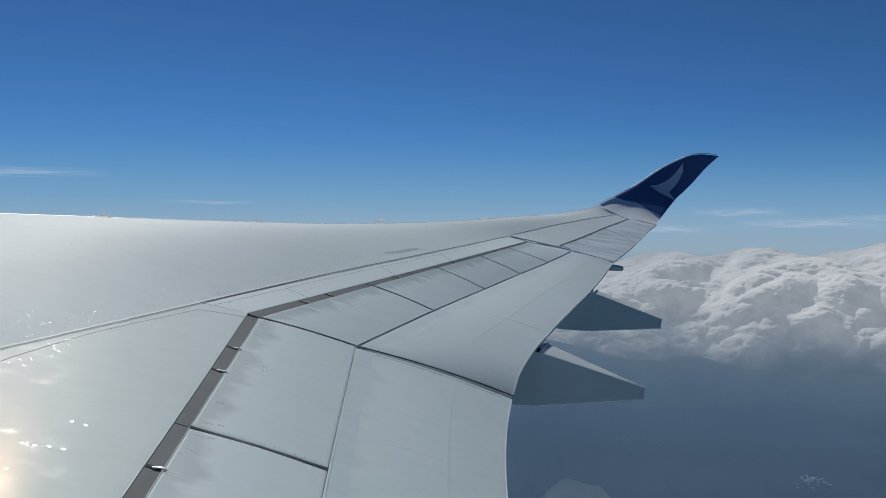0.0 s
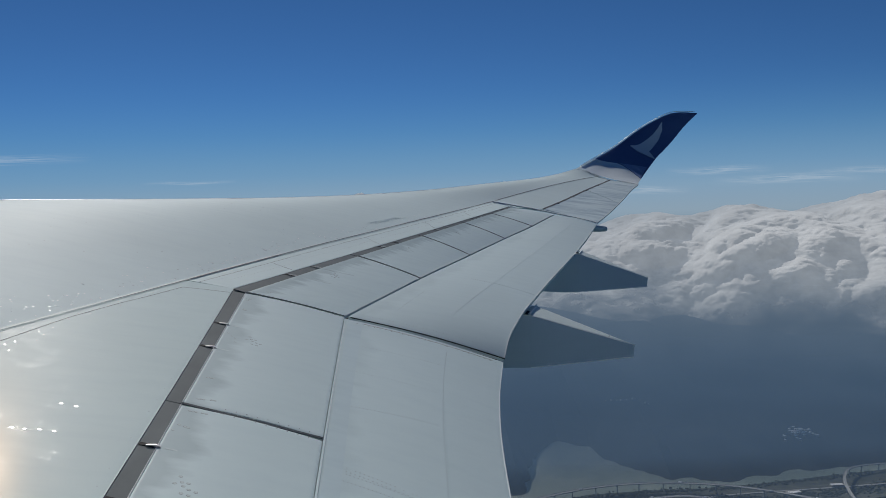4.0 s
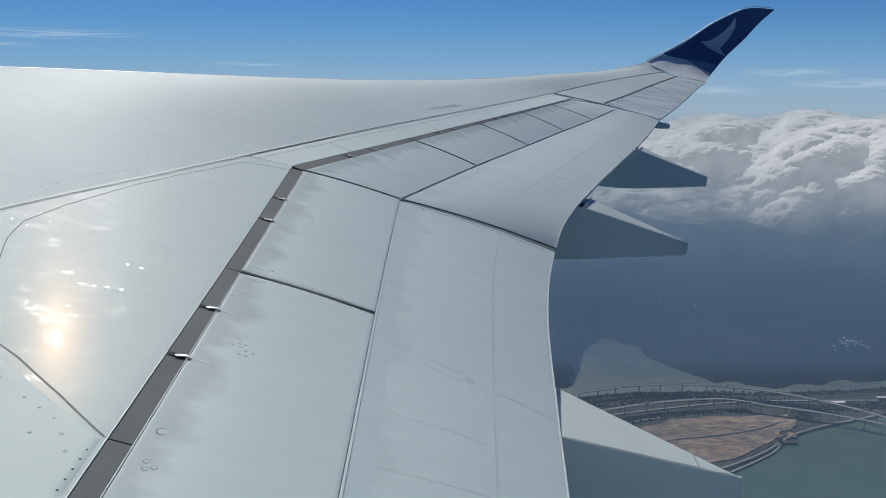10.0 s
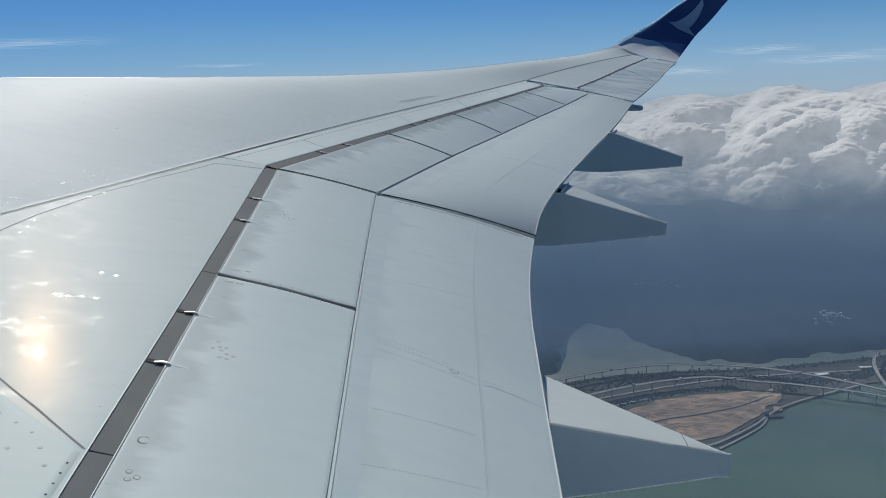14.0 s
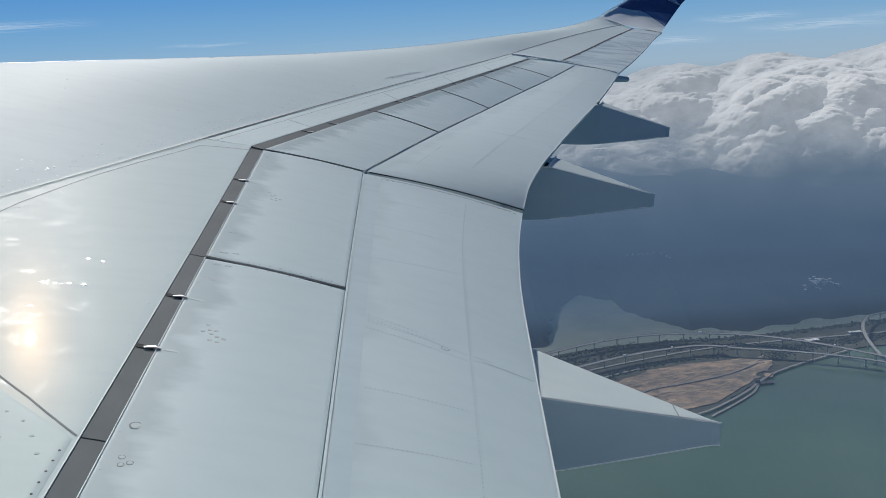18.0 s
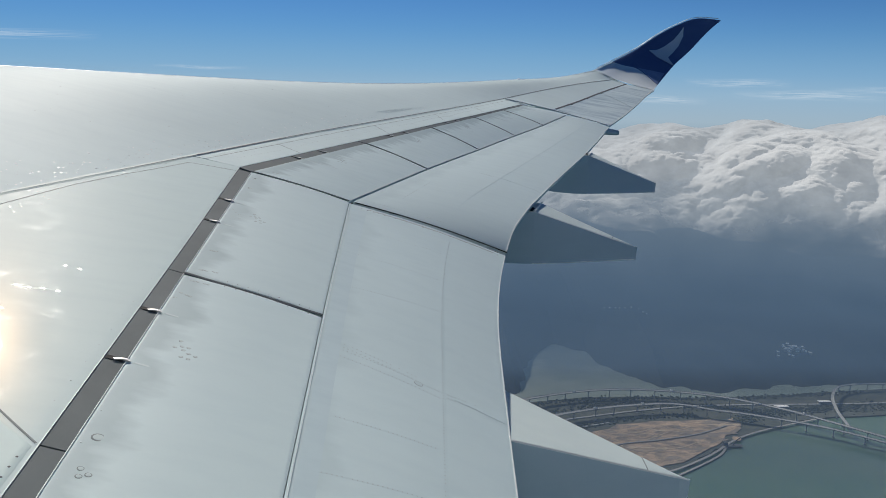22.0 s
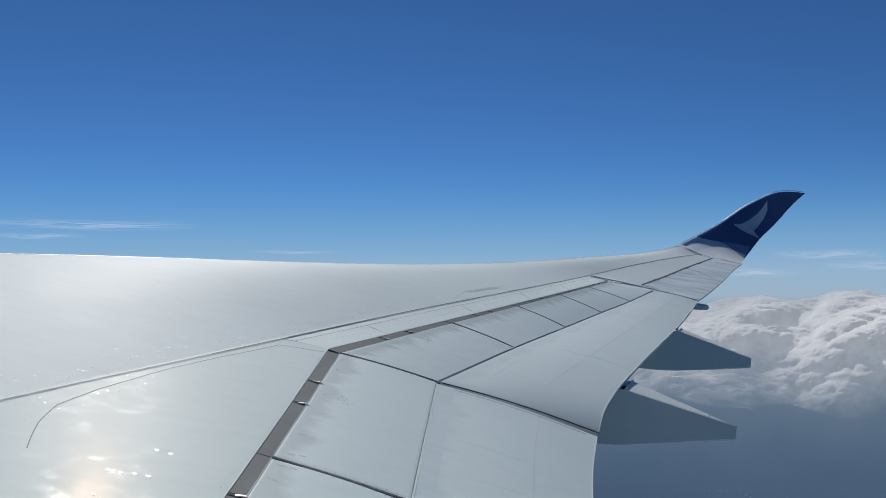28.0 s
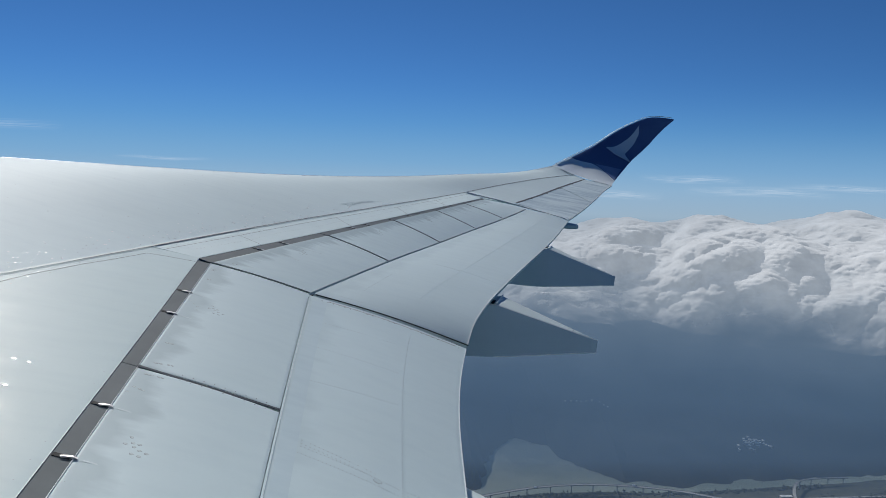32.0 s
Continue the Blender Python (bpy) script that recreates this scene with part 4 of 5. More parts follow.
# mounds of earth on the building site
mound_rng = random.Random(9)
for i in range(26):
    cx, cy = mound_rng.uniform(560, 960), mound_rng.uniform(2040, 2270)
    if cy < 2040 + (cx - 700) * 0.75 - 60 or cy > 2215 + (cx - 560) * 0.25:
        continue
    w, d, h = mound_rng.uniform(12, 34), mound_rng.uniform(8, 18), mound_rng.uniform(1.5, 4)
    verts, faces = [], []
    for a in range(7):
        for q in range(14):
            t = 2 * math.pi * q / 14
            f = 1 - a / 6.5
            k = f * (1 + 0.25 * noise.noise((cx + math.cos(t), cy + math.sin(t), a * 0.3)))
            verts.append((cx + w * k * math.cos(t), cy + d * k * math.sin(t), GROUND + 4.5 + h * (1 - f * f)))
    faces = [(a * 14 + q, a * 14 + (q + 1) % 14, (a + 1) * 14 + (q + 1) % 14, (a + 1) * 14 + q) for a in range(6) for q in range(14)]
    faces.append(tuple(84 + q for q in range(14)))
    tagged(obj("earth_mound", verts, faces, SOIL), "low brown mound of loose earth", "mound", group="earth mounds on the site")


def house(x, y, z, w, d, h, turn, label, roof):
    c, s = math.cos(turn), math.sin(turn)
    at = lambda a, b, q: (x + a * c - b * s, y + a * s + b * c, z + q)  # noqa: E731
    ob = thing("building", label, "building", (x, y, z), group="far buildings")
    inv = Matrix.Translation((-x, -y, -z))
    box = [at(a * w / 2, b * d / 2, q) for q in (-2, h) for a, b in ((-1, -1), (1, -1), (1, 1), (-1, 1))]
    obj("wall", [inv @ Vector(p) for p in box], [(0, 1, 5, 4), (1, 2, 6, 5), (2, 3, 7, 6), (3, 0, 4, 7)], ROCK, ob, smooth=False)
    top = [at(a * w * 0.52, b * d * 0.54, h) for a, b in ((-1, -1), (1, -1), (1, 1), (-1, 1))] + [at(-w * 0.5, 0, h + roof), at(w * 0.5, 0, h + roof)]
    obj("roof", [inv @ Vector(p) for p in top], [(0, 1, 5, 4), (2, 3, 4, 5), (1, 2, 5), (3, 0, 4), (3, 2, 1, 0)], ROOF, ob, smooth=False)


town = random.Random(21)
for i in range(44):
    x, y = 1360 + town.gauss(0, 16 + 14 * (i % 2)), 2735 + town.gauss(0, 6 + 6 * (i % 2))
    house(x, y, GROUND + rise(x, y), town.uniform(7, 16), town.uniform(6, 10), town.uniform(4, 9), town.uniform(0, 3), "small pale-roofed house of a hillside village", 1.5)
for i in range(9):
    x, y = 811 + 16 * i + town.uniform(-6, 6), 3040 - 12 * i + town.uniform(-3, 3)
    house(x, y, GROUND + rise(x, y), town.uniform(4, 7), town.uniform(3, 5), town.uniform(3, 4), town.uniform(0, 3), "small white house in a row on the forested slope", 1.5)
for x, y, w, d, a in ((430, 2190, 60, 16, 0.4), (330, 2120, 80, 22, 0.35), (520, 2160, 34, 14, 0.5), (1180, 2400, 40, 14, 0.1), (380, 2250, 28, 12, 0.4), (1330, 2440, 36, 12, 0.0)):
    house(x, y, GROUND + 3, w, d, 7, a, "long low shed with a pale roof on the shore", 1.2)

# work barge moored off the building site
barge = thing("work_barge", "dark work barge with a deckhouse moored by the shore", "ship", (922, 2128, GROUND))
obj("hull", [(-26, -8, -1), (22, -8, -1), (28, 0, -1), (22, 8, -1), (-26, 8, -1), (-27, -9, 4), (23, -9, 4), (31, 0, 5), (23, 9, 4), (-27, 9, 4)], [(0, 1, 6, 5), (1, 2, 7, 6), (2, 3, 8, 7), (3, 4, 9, 8), (4, 0, 5, 9), (5, 6, 7, 8, 9)], HULL, barge, smooth=False)
obj("deckhouse", [(-22, -5, 4), (-10, -5, 4), (-10, 5, 4), (-22, 5, 4), (-21, -4, 13), (-12, -4, 13), (-12, 4, 13), (-21, 4, 13)], [(0, 1, 5, 4), (1, 2, 6, 5), (2, 3, 7, 6), (3, 0, 4, 7), (4, 5, 6, 7)], HULL, barge, "dark deckhouse", smooth=False)
ribbon("crane_jib", [(4, 0, 4), (12, 0, 17), (24, 0, 26)], 1.6, HULL, barge, 0.8, (0, 1, 0))

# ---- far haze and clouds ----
# emission by height paints the far haze and low sky on a shell
m, n, l, b = material("glowing_far_haze", (0.5, 0.6, 0.7), 1.0)
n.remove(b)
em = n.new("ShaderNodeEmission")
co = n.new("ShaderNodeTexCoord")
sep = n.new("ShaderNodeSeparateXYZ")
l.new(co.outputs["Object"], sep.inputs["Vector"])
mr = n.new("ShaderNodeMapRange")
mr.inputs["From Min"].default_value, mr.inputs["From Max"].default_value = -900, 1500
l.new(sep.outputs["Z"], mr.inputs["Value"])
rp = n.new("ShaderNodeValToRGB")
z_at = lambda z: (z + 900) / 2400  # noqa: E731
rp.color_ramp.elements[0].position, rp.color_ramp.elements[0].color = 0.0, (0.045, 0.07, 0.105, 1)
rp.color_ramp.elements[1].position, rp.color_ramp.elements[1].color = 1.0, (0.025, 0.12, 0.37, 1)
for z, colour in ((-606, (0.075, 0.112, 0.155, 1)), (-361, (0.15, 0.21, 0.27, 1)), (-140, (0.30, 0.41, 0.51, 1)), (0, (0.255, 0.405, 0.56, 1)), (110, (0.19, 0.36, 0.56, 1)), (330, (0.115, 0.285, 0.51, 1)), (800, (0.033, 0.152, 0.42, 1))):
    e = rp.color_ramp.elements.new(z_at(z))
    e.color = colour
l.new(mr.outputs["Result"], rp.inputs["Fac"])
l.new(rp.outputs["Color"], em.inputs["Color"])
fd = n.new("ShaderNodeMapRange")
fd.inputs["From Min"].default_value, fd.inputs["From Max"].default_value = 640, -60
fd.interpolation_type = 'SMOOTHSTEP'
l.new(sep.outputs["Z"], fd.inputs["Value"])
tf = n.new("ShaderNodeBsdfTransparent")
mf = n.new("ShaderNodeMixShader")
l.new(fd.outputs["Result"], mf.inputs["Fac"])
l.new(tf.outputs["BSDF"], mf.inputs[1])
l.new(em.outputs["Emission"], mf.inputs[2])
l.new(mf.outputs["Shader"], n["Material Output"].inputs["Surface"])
HAZE = m
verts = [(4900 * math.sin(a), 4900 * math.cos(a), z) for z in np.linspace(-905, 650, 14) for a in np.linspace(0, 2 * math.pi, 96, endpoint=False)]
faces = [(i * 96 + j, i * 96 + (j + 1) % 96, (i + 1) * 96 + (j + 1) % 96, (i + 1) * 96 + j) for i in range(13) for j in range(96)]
tagged(obj("backdrop", verts, faces, HAZE), "glowing shell painted with the far haze and low sky", "haze", kind="structure")

m, n, l, b = material("cloud", (0.50, 0.50, 0.50), 1.0)
b.inputs["Specular IOR Level"].default_value = 0.0
tr = n.new("ShaderNodeBsdfTranslucent")
tr.inputs["Color"].default_value = (0.58, 0.59, 0.60, 1)
mx = n.new("ShaderNodeMixShader")
mx.inputs["Fac"].default_value = 0.42
l.new(b.outputs["BSDF"], mx.inputs[1])
l.new(tr.outputs["BSDF"], mx.inputs[2])
# emission put in for light scattered inside the cloud
glow = n.new("ShaderNodeEmission")
glow.inputs["Color"].default_value, glow.inputs["Strength"].default_value = (0.72, 0.78, 0.83, 1), 0.40
sum_ = n.new("ShaderNodeAddShader")
l.new(mx.outputs["Shader"], sum_.inputs[0])
l.new(glow.outputs["Emission"], sum_.inputs[1])
# the bank thins out downwards, unevenly
co = n.new("ShaderNodeTexCoord")
sep = n.new("ShaderNodeSeparateXYZ")
l.new(co.outputs["Object"], sep.inputs["Vector"])
mr = n.new("ShaderNodeMapRange")
mr.interpolation_type = 'SMOOTHERSTEP'
mr.inputs["From Min"].default_value, mr.inputs["From Max"].default_value = -640, -300
nz = node(n, "ShaderNodeTexNoise", Scale=0.0038, Detail=6.0, Roughness=0.6)
l.new(co.outputs["Object"], nz.inputs["Vector"])
ad = n.new("ShaderNodeMath")
ad.operation = 'MULTIPLY_ADD'
ad.inputs[1].default_value = 420
l.new(nz.outputs["Fac"], ad.inputs[0])
lo = n.new("ShaderNodeMath")
lo.inputs[1].default_value = -210
l.new(sep.outputs["Z"], lo.inputs[0])
l.new(lo.outputs["Value"], ad.inputs[2])
l.new(ad.outputs["Value"], mr.inputs["Value"])
# glow strength varies at random, painting brighter and greyer patches
nd = node(n, "ShaderNodeTexNoise", Scale=0.011, Detail=7.0, Roughness=0.62)
l.new(co.outputs["Object"], nd.inputs["Vector"])
glow_range = n.new("ShaderNodeMapRange")
glow_range.inputs["From Min"].default_value, glow_range.inputs["From Max"].default_value = 0.3, 0.7
glow_range.inputs["To Min"].default_value, glow_range.inputs["To Max"].default_value = 0.29, 0.41
l.new(nd.outputs["Fac"], glow_range.inputs["Value"])
l.new(glow_range.outputs["Result"], glow.inputs["Strength"])
tp = n.new("ShaderNodeBsdfTransparent")
m2 = n.new("ShaderNodeMixShader")
l.new(mr.outputs["Result"], m2.inputs["Fac"])
l.new(tp.outputs["BSDF"], m2.inputs[1])
l.new(sum_.outputs["Shader"], m2.inputs[2])
l.new(m2.outputs["Shader"], n["Material Output"].inputs["Surface"])
gm = n.new("ShaderNodeNewGeometry")
vm = n.new("ShaderNodeMix")
vm.data_type = 'VECTOR'
vm.inputs["Factor"].default_value = 0.9
l.new(gm.outputs["Normal"], vm.inputs[4])
vm.inputs[5].default_value = (-0.2, 0.45, 0.85)
for target in (b, tr):
    l.new(vm.outputs[1], target.inputs["Normal"])
CLOUD = m


def ball(level):
    bm = bmesh.new()
    bmesh.ops.create_icosphere(bm, subdivisions=level, radius=1)
    v = np.array([q.co[:] for q in bm.verts])
    f = [tuple(q.index for q in p.verts) for p in bm.faces]
    bm.free()
    return v, f


BALL = ball(3)


def cloud(name, puffs, label, seed):
    """Many billowing puffs, each roughened at several scales, joined into one cloud."""
    allv, allf = [], []
    for x, y, z, r, flat in puffs:
        o = len(allv)
        for v in BALL[0]:
            q = Vector((v[0] + x * 0.013 + seed, v[1] + y * 0.013, v[2] + z * 0.013))
            d = 0.85 + 0.45 * noise.noise(q * 1.2) + 0.18 * abs(noise.noise(q * 2.7)) + 0.12 * abs(noise.noise(q * 5.6)) + 0.06 * abs(noise.noise(q * 12))
            allv.append((x + v[0] * r * d, y + v[1] * r * d, z + v[2] * r * d * flat))
        allf += [tuple(o + i for i in t) for t in BALL[1]]
    return tagged(obj(name, allv, allf, CLOUD), label, "cloud", kind="stuff")


def billow(x, y, seed, octaves=5):
    return sum(0.5 ** k * (math.sqrt(noise.noise((x * 2 ** k + seed, y * 2 ** k, seed * 0.7 + k * 3.1)) ** 2 + 0.004) - 0.06) for k in range(octaves))


def bank(seed, az0, az1, near, far, tops, foot, n=480, m=220):
    """A swelling deck of cumulus that rises away from the viewer, with puffs upon puffs. tops: rows of azimuth and crest angle in degrees."""
    grid = np.zeros((n, m, 3))
    ta, te = zip(*tops)
    for i in range(n):
        az = radians(az0 + (az1 - az0) * i / (n - 1))
        crest = math.tan(radians(np.interp(math.degrees(az), ta, te))) * far
        for j in range(m):
            v = j / (m - 1)
            z = foot + (crest - foot) * (1 - (1 - v) ** 1.7)
            d = near + (far - near) * v
            x, y = d * math.sin(az), d * math.cos(az)
            grid[i, j] = (x, y, z + billow(x / 520, y / 520, seed, 2) * (140 - 80 * v) - 64)
    for size, tall in ((230, 36), (100, 14), (45, 6.5), (20, 3)):
        nrm = np.cross(np.gradient(grid, axis=0), np.gradient(grid, axis=1))
        nrm *= np.sign(nrm[..., 2:3]) / (np.linalg.norm(nrm, axis=2, keepdims=True) + 1e-9)
        puff = np.array([abs(noise.noise((p[0] / size + seed, p[1] / size, p[2] / size + seed))) for p in grid.reshape(-1, 3)])
        grid = grid + nrm * (tall * puff.reshape(n, m, 1))
    verts = grid.reshape(-1, 3)
    faces = [(i * m + j, (i + 1) * m + j, (i + 1) * m + j + 1, i * m + j + 1) for i in range(n - 1) for j in range(m - 1)]
    me = obj("cloud_bank", verts, faces, CLOUD)
    me.data.shade_smooth()
    tagged(me, "broad white billowing cloud bank fading into haze below", "cloud", kind="stuff")


bank(2.0, 3.0, 46.0, 3620, 4560, ((3, -2.9), (12, -2.3), (17, -1.75), (22, -1.35), (26, -1.3), (30, -0.8), (46, -0.3)), -570)
rng = random.Random(4)
for az, w, h in ((-17.5, 50, 26), (-8.2, 22, 10), (-0.5, 26, 14), (6.5, 70, 30)):
    puffs = []
    for i in range(9):
        a = radians(az) + rng.uniform(-1, 1) * w / 4500
        r = rng.uniform(0.3, 0.6) * h
        puffs.append((4500 * math.sin(a), 4500 * math.cos(a), -8 + r * 0.5 + rng.uniform(0, 0.5) * h * (1 - abs(a - radians(az)) * 4500 / w), r, 0.8))
    cloud("small_cloud", puffs, "small white cumulus low over the horizon", az)

# mist painted as glow before the bank, thick under cloud, thin near ground
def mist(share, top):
    m, n, l, b = material("glowing_coastal_mist", (0.5, 0.6, 0.7), 1.0)
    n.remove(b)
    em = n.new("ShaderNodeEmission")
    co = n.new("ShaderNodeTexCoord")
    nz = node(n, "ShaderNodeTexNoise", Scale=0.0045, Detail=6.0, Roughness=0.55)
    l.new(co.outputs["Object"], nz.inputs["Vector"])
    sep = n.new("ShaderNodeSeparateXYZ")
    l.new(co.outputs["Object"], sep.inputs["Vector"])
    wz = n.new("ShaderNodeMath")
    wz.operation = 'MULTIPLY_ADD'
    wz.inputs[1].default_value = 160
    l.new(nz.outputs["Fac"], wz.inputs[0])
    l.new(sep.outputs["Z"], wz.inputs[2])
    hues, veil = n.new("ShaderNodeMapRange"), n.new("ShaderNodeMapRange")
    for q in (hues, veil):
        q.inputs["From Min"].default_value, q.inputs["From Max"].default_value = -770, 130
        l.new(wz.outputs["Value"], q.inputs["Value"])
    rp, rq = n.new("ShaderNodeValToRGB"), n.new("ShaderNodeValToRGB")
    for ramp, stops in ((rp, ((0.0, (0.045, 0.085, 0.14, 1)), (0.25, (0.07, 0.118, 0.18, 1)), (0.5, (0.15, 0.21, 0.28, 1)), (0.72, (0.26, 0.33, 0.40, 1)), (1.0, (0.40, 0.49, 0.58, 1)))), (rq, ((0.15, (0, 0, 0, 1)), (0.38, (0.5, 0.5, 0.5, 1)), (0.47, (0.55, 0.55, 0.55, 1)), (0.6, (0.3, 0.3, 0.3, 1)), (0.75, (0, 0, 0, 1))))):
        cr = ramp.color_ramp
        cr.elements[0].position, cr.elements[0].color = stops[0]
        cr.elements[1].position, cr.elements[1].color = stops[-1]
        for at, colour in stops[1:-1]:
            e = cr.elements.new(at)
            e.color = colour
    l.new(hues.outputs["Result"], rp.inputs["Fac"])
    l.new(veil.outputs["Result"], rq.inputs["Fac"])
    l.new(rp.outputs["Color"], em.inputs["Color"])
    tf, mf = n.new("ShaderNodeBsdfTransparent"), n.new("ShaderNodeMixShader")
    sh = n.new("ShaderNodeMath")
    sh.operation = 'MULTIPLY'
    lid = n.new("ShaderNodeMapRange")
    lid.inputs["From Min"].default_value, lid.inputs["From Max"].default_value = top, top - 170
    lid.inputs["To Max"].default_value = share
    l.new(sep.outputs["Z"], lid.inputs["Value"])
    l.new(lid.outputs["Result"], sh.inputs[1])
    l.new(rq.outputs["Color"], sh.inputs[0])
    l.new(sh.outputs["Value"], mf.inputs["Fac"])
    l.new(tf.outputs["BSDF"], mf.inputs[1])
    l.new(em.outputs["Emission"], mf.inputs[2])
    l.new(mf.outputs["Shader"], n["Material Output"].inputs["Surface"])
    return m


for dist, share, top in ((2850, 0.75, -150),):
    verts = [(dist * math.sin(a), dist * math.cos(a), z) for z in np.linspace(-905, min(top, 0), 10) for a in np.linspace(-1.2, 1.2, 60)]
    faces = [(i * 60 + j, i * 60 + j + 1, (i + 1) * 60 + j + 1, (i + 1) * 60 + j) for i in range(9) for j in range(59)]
    tagged(obj("backdrop_mist", verts, faces, mist(share, top)), "glowing sheet painted as blue-grey coastal mist below the cloud bank", "mist", kind="structure")

# glowing sheet that paints blue haze over the hill, thicker with distance
m, n, l, b = material("glowing_hill_haze", (0.06, 0.1, 0.17), 1.0)
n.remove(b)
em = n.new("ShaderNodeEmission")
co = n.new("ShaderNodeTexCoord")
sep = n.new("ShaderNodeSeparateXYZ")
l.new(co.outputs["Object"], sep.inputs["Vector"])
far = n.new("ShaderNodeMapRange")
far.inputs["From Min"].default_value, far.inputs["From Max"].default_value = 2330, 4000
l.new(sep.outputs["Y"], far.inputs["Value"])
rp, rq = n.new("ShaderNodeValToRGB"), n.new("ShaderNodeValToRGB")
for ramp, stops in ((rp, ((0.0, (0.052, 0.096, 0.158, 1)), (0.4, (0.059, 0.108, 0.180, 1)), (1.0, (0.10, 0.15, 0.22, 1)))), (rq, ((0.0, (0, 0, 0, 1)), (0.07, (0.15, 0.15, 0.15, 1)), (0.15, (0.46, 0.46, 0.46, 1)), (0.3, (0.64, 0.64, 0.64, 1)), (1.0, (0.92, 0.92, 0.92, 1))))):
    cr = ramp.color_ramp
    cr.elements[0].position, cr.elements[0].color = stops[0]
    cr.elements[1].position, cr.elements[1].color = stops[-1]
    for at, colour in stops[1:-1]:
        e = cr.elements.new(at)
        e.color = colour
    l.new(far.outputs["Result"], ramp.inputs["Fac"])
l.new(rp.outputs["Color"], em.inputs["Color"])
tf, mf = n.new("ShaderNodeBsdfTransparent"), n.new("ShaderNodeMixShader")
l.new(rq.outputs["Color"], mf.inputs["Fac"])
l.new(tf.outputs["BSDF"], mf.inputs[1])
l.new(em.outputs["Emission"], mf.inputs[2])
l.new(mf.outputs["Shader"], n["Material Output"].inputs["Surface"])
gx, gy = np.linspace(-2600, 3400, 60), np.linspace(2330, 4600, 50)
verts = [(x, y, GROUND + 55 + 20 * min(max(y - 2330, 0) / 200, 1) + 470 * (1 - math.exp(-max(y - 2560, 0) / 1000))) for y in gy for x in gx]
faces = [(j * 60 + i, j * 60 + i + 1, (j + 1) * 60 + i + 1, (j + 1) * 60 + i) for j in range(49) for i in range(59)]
tagged(obj("haze_sheet", verts, faces, m), "glowing sheet painted as blue haze over the forested hill", "haze", kind="stuff")

# see-through sheets added to imitate thin haze between the aircraft and the ground
m, n, l, b = material("added_haze_veil", (0.30, 0.46, 0.68), 1.0)
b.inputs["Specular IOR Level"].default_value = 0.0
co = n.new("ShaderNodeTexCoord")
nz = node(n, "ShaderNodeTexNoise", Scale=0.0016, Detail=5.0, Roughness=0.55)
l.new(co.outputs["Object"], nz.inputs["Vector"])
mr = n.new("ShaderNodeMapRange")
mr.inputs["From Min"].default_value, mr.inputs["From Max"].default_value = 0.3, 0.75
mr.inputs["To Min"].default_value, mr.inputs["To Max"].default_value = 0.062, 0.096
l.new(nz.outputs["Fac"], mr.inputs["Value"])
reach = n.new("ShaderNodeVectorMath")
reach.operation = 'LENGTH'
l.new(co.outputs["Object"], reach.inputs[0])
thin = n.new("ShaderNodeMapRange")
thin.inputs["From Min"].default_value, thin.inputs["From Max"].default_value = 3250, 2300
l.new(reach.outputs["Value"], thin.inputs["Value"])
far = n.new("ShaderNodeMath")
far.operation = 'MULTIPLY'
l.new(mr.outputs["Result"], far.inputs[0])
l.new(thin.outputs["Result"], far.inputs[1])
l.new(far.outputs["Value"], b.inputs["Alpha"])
VEIL = m
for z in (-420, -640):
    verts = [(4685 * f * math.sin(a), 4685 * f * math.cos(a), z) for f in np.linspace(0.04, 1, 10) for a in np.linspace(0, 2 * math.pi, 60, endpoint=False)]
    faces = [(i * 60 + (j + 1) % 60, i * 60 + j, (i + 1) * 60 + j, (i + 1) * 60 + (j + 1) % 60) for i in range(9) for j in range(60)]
    tagged(obj("haze_sheet", verts, faces, VEIL), "see-through pale blue sheet added as haze over the coast", "haze", kind="stuff")

# cirrus streaks, their sunlit brightness put in as emission
m, n, l, b = material("cirrus", (0.9, 0.92, 0.95), 1.0)
b.inputs["Specular IOR Level"].default_value = 0.0
co = n.new("ShaderNodeTexCoord")
uv = n.new("ShaderNodeUVMap")
mp = n.new("ShaderNodeMapping")
mp.inputs["Scale"].default_value = (2.5, 9, 1)
l.new(uv.outputs["UV"], mp.inputs["Vector"])
nz = node(n, "ShaderNodeTexNoise", Scale=1.5, Detail=7.0, Roughness=0.65)
l.new(mp.outputs["Vector"], nz.inputs["Vector"])
sp = n.new("ShaderNodeSeparateXYZ")
l.new(uv.outputs["UV"], sp.inputs["Vector"])
edge = None
for axis in ("X", "Y"):
    a = n.new("ShaderNodeMath")
    a.operation = 'PINGPONG'
    a.inputs[1].default_value = 0.5
    l.new(sp.outputs[axis], a.inputs[0])
    if edge is None:
        edge = a
    else:
        mu = n.new("ShaderNodeMath")
        mu.operation = 'MULTIPLY'
        l.new(edge.outputs[0], mu.inputs[0])
        l.new(a.outputs[0], mu.inputs[1])
        edge = mu
su = n.new("ShaderNodeMath")
su.operation = 'MULTIPLY'
l.new(edge.outputs[0], su.inputs[0])
rp = n.new("ShaderNodeMapRange")
rp.inputs["From Min"].default_value, rp.inputs["From Max"].default_value = 0.42, 0.72
rp.inputs["To Max"].default_value = 3.6
l.new(nz.outputs["Fac"], rp.inputs["Value"])
l.new(rp.outputs["Result"], su.inputs[1])
su.use_clamp = True
tl = n.new("ShaderNodeEmission")
tl.inputs["Color"].default_value = (0.70, 0.77, 0.84, 1)
tq = n.new("ShaderNodeBsdfTransparent")
ms = n.new("ShaderNodeMixShader")
l.new(su.outputs[0], ms.inputs["Fac"])
l.new(tq.outputs["BSDF"], ms.inputs[1])
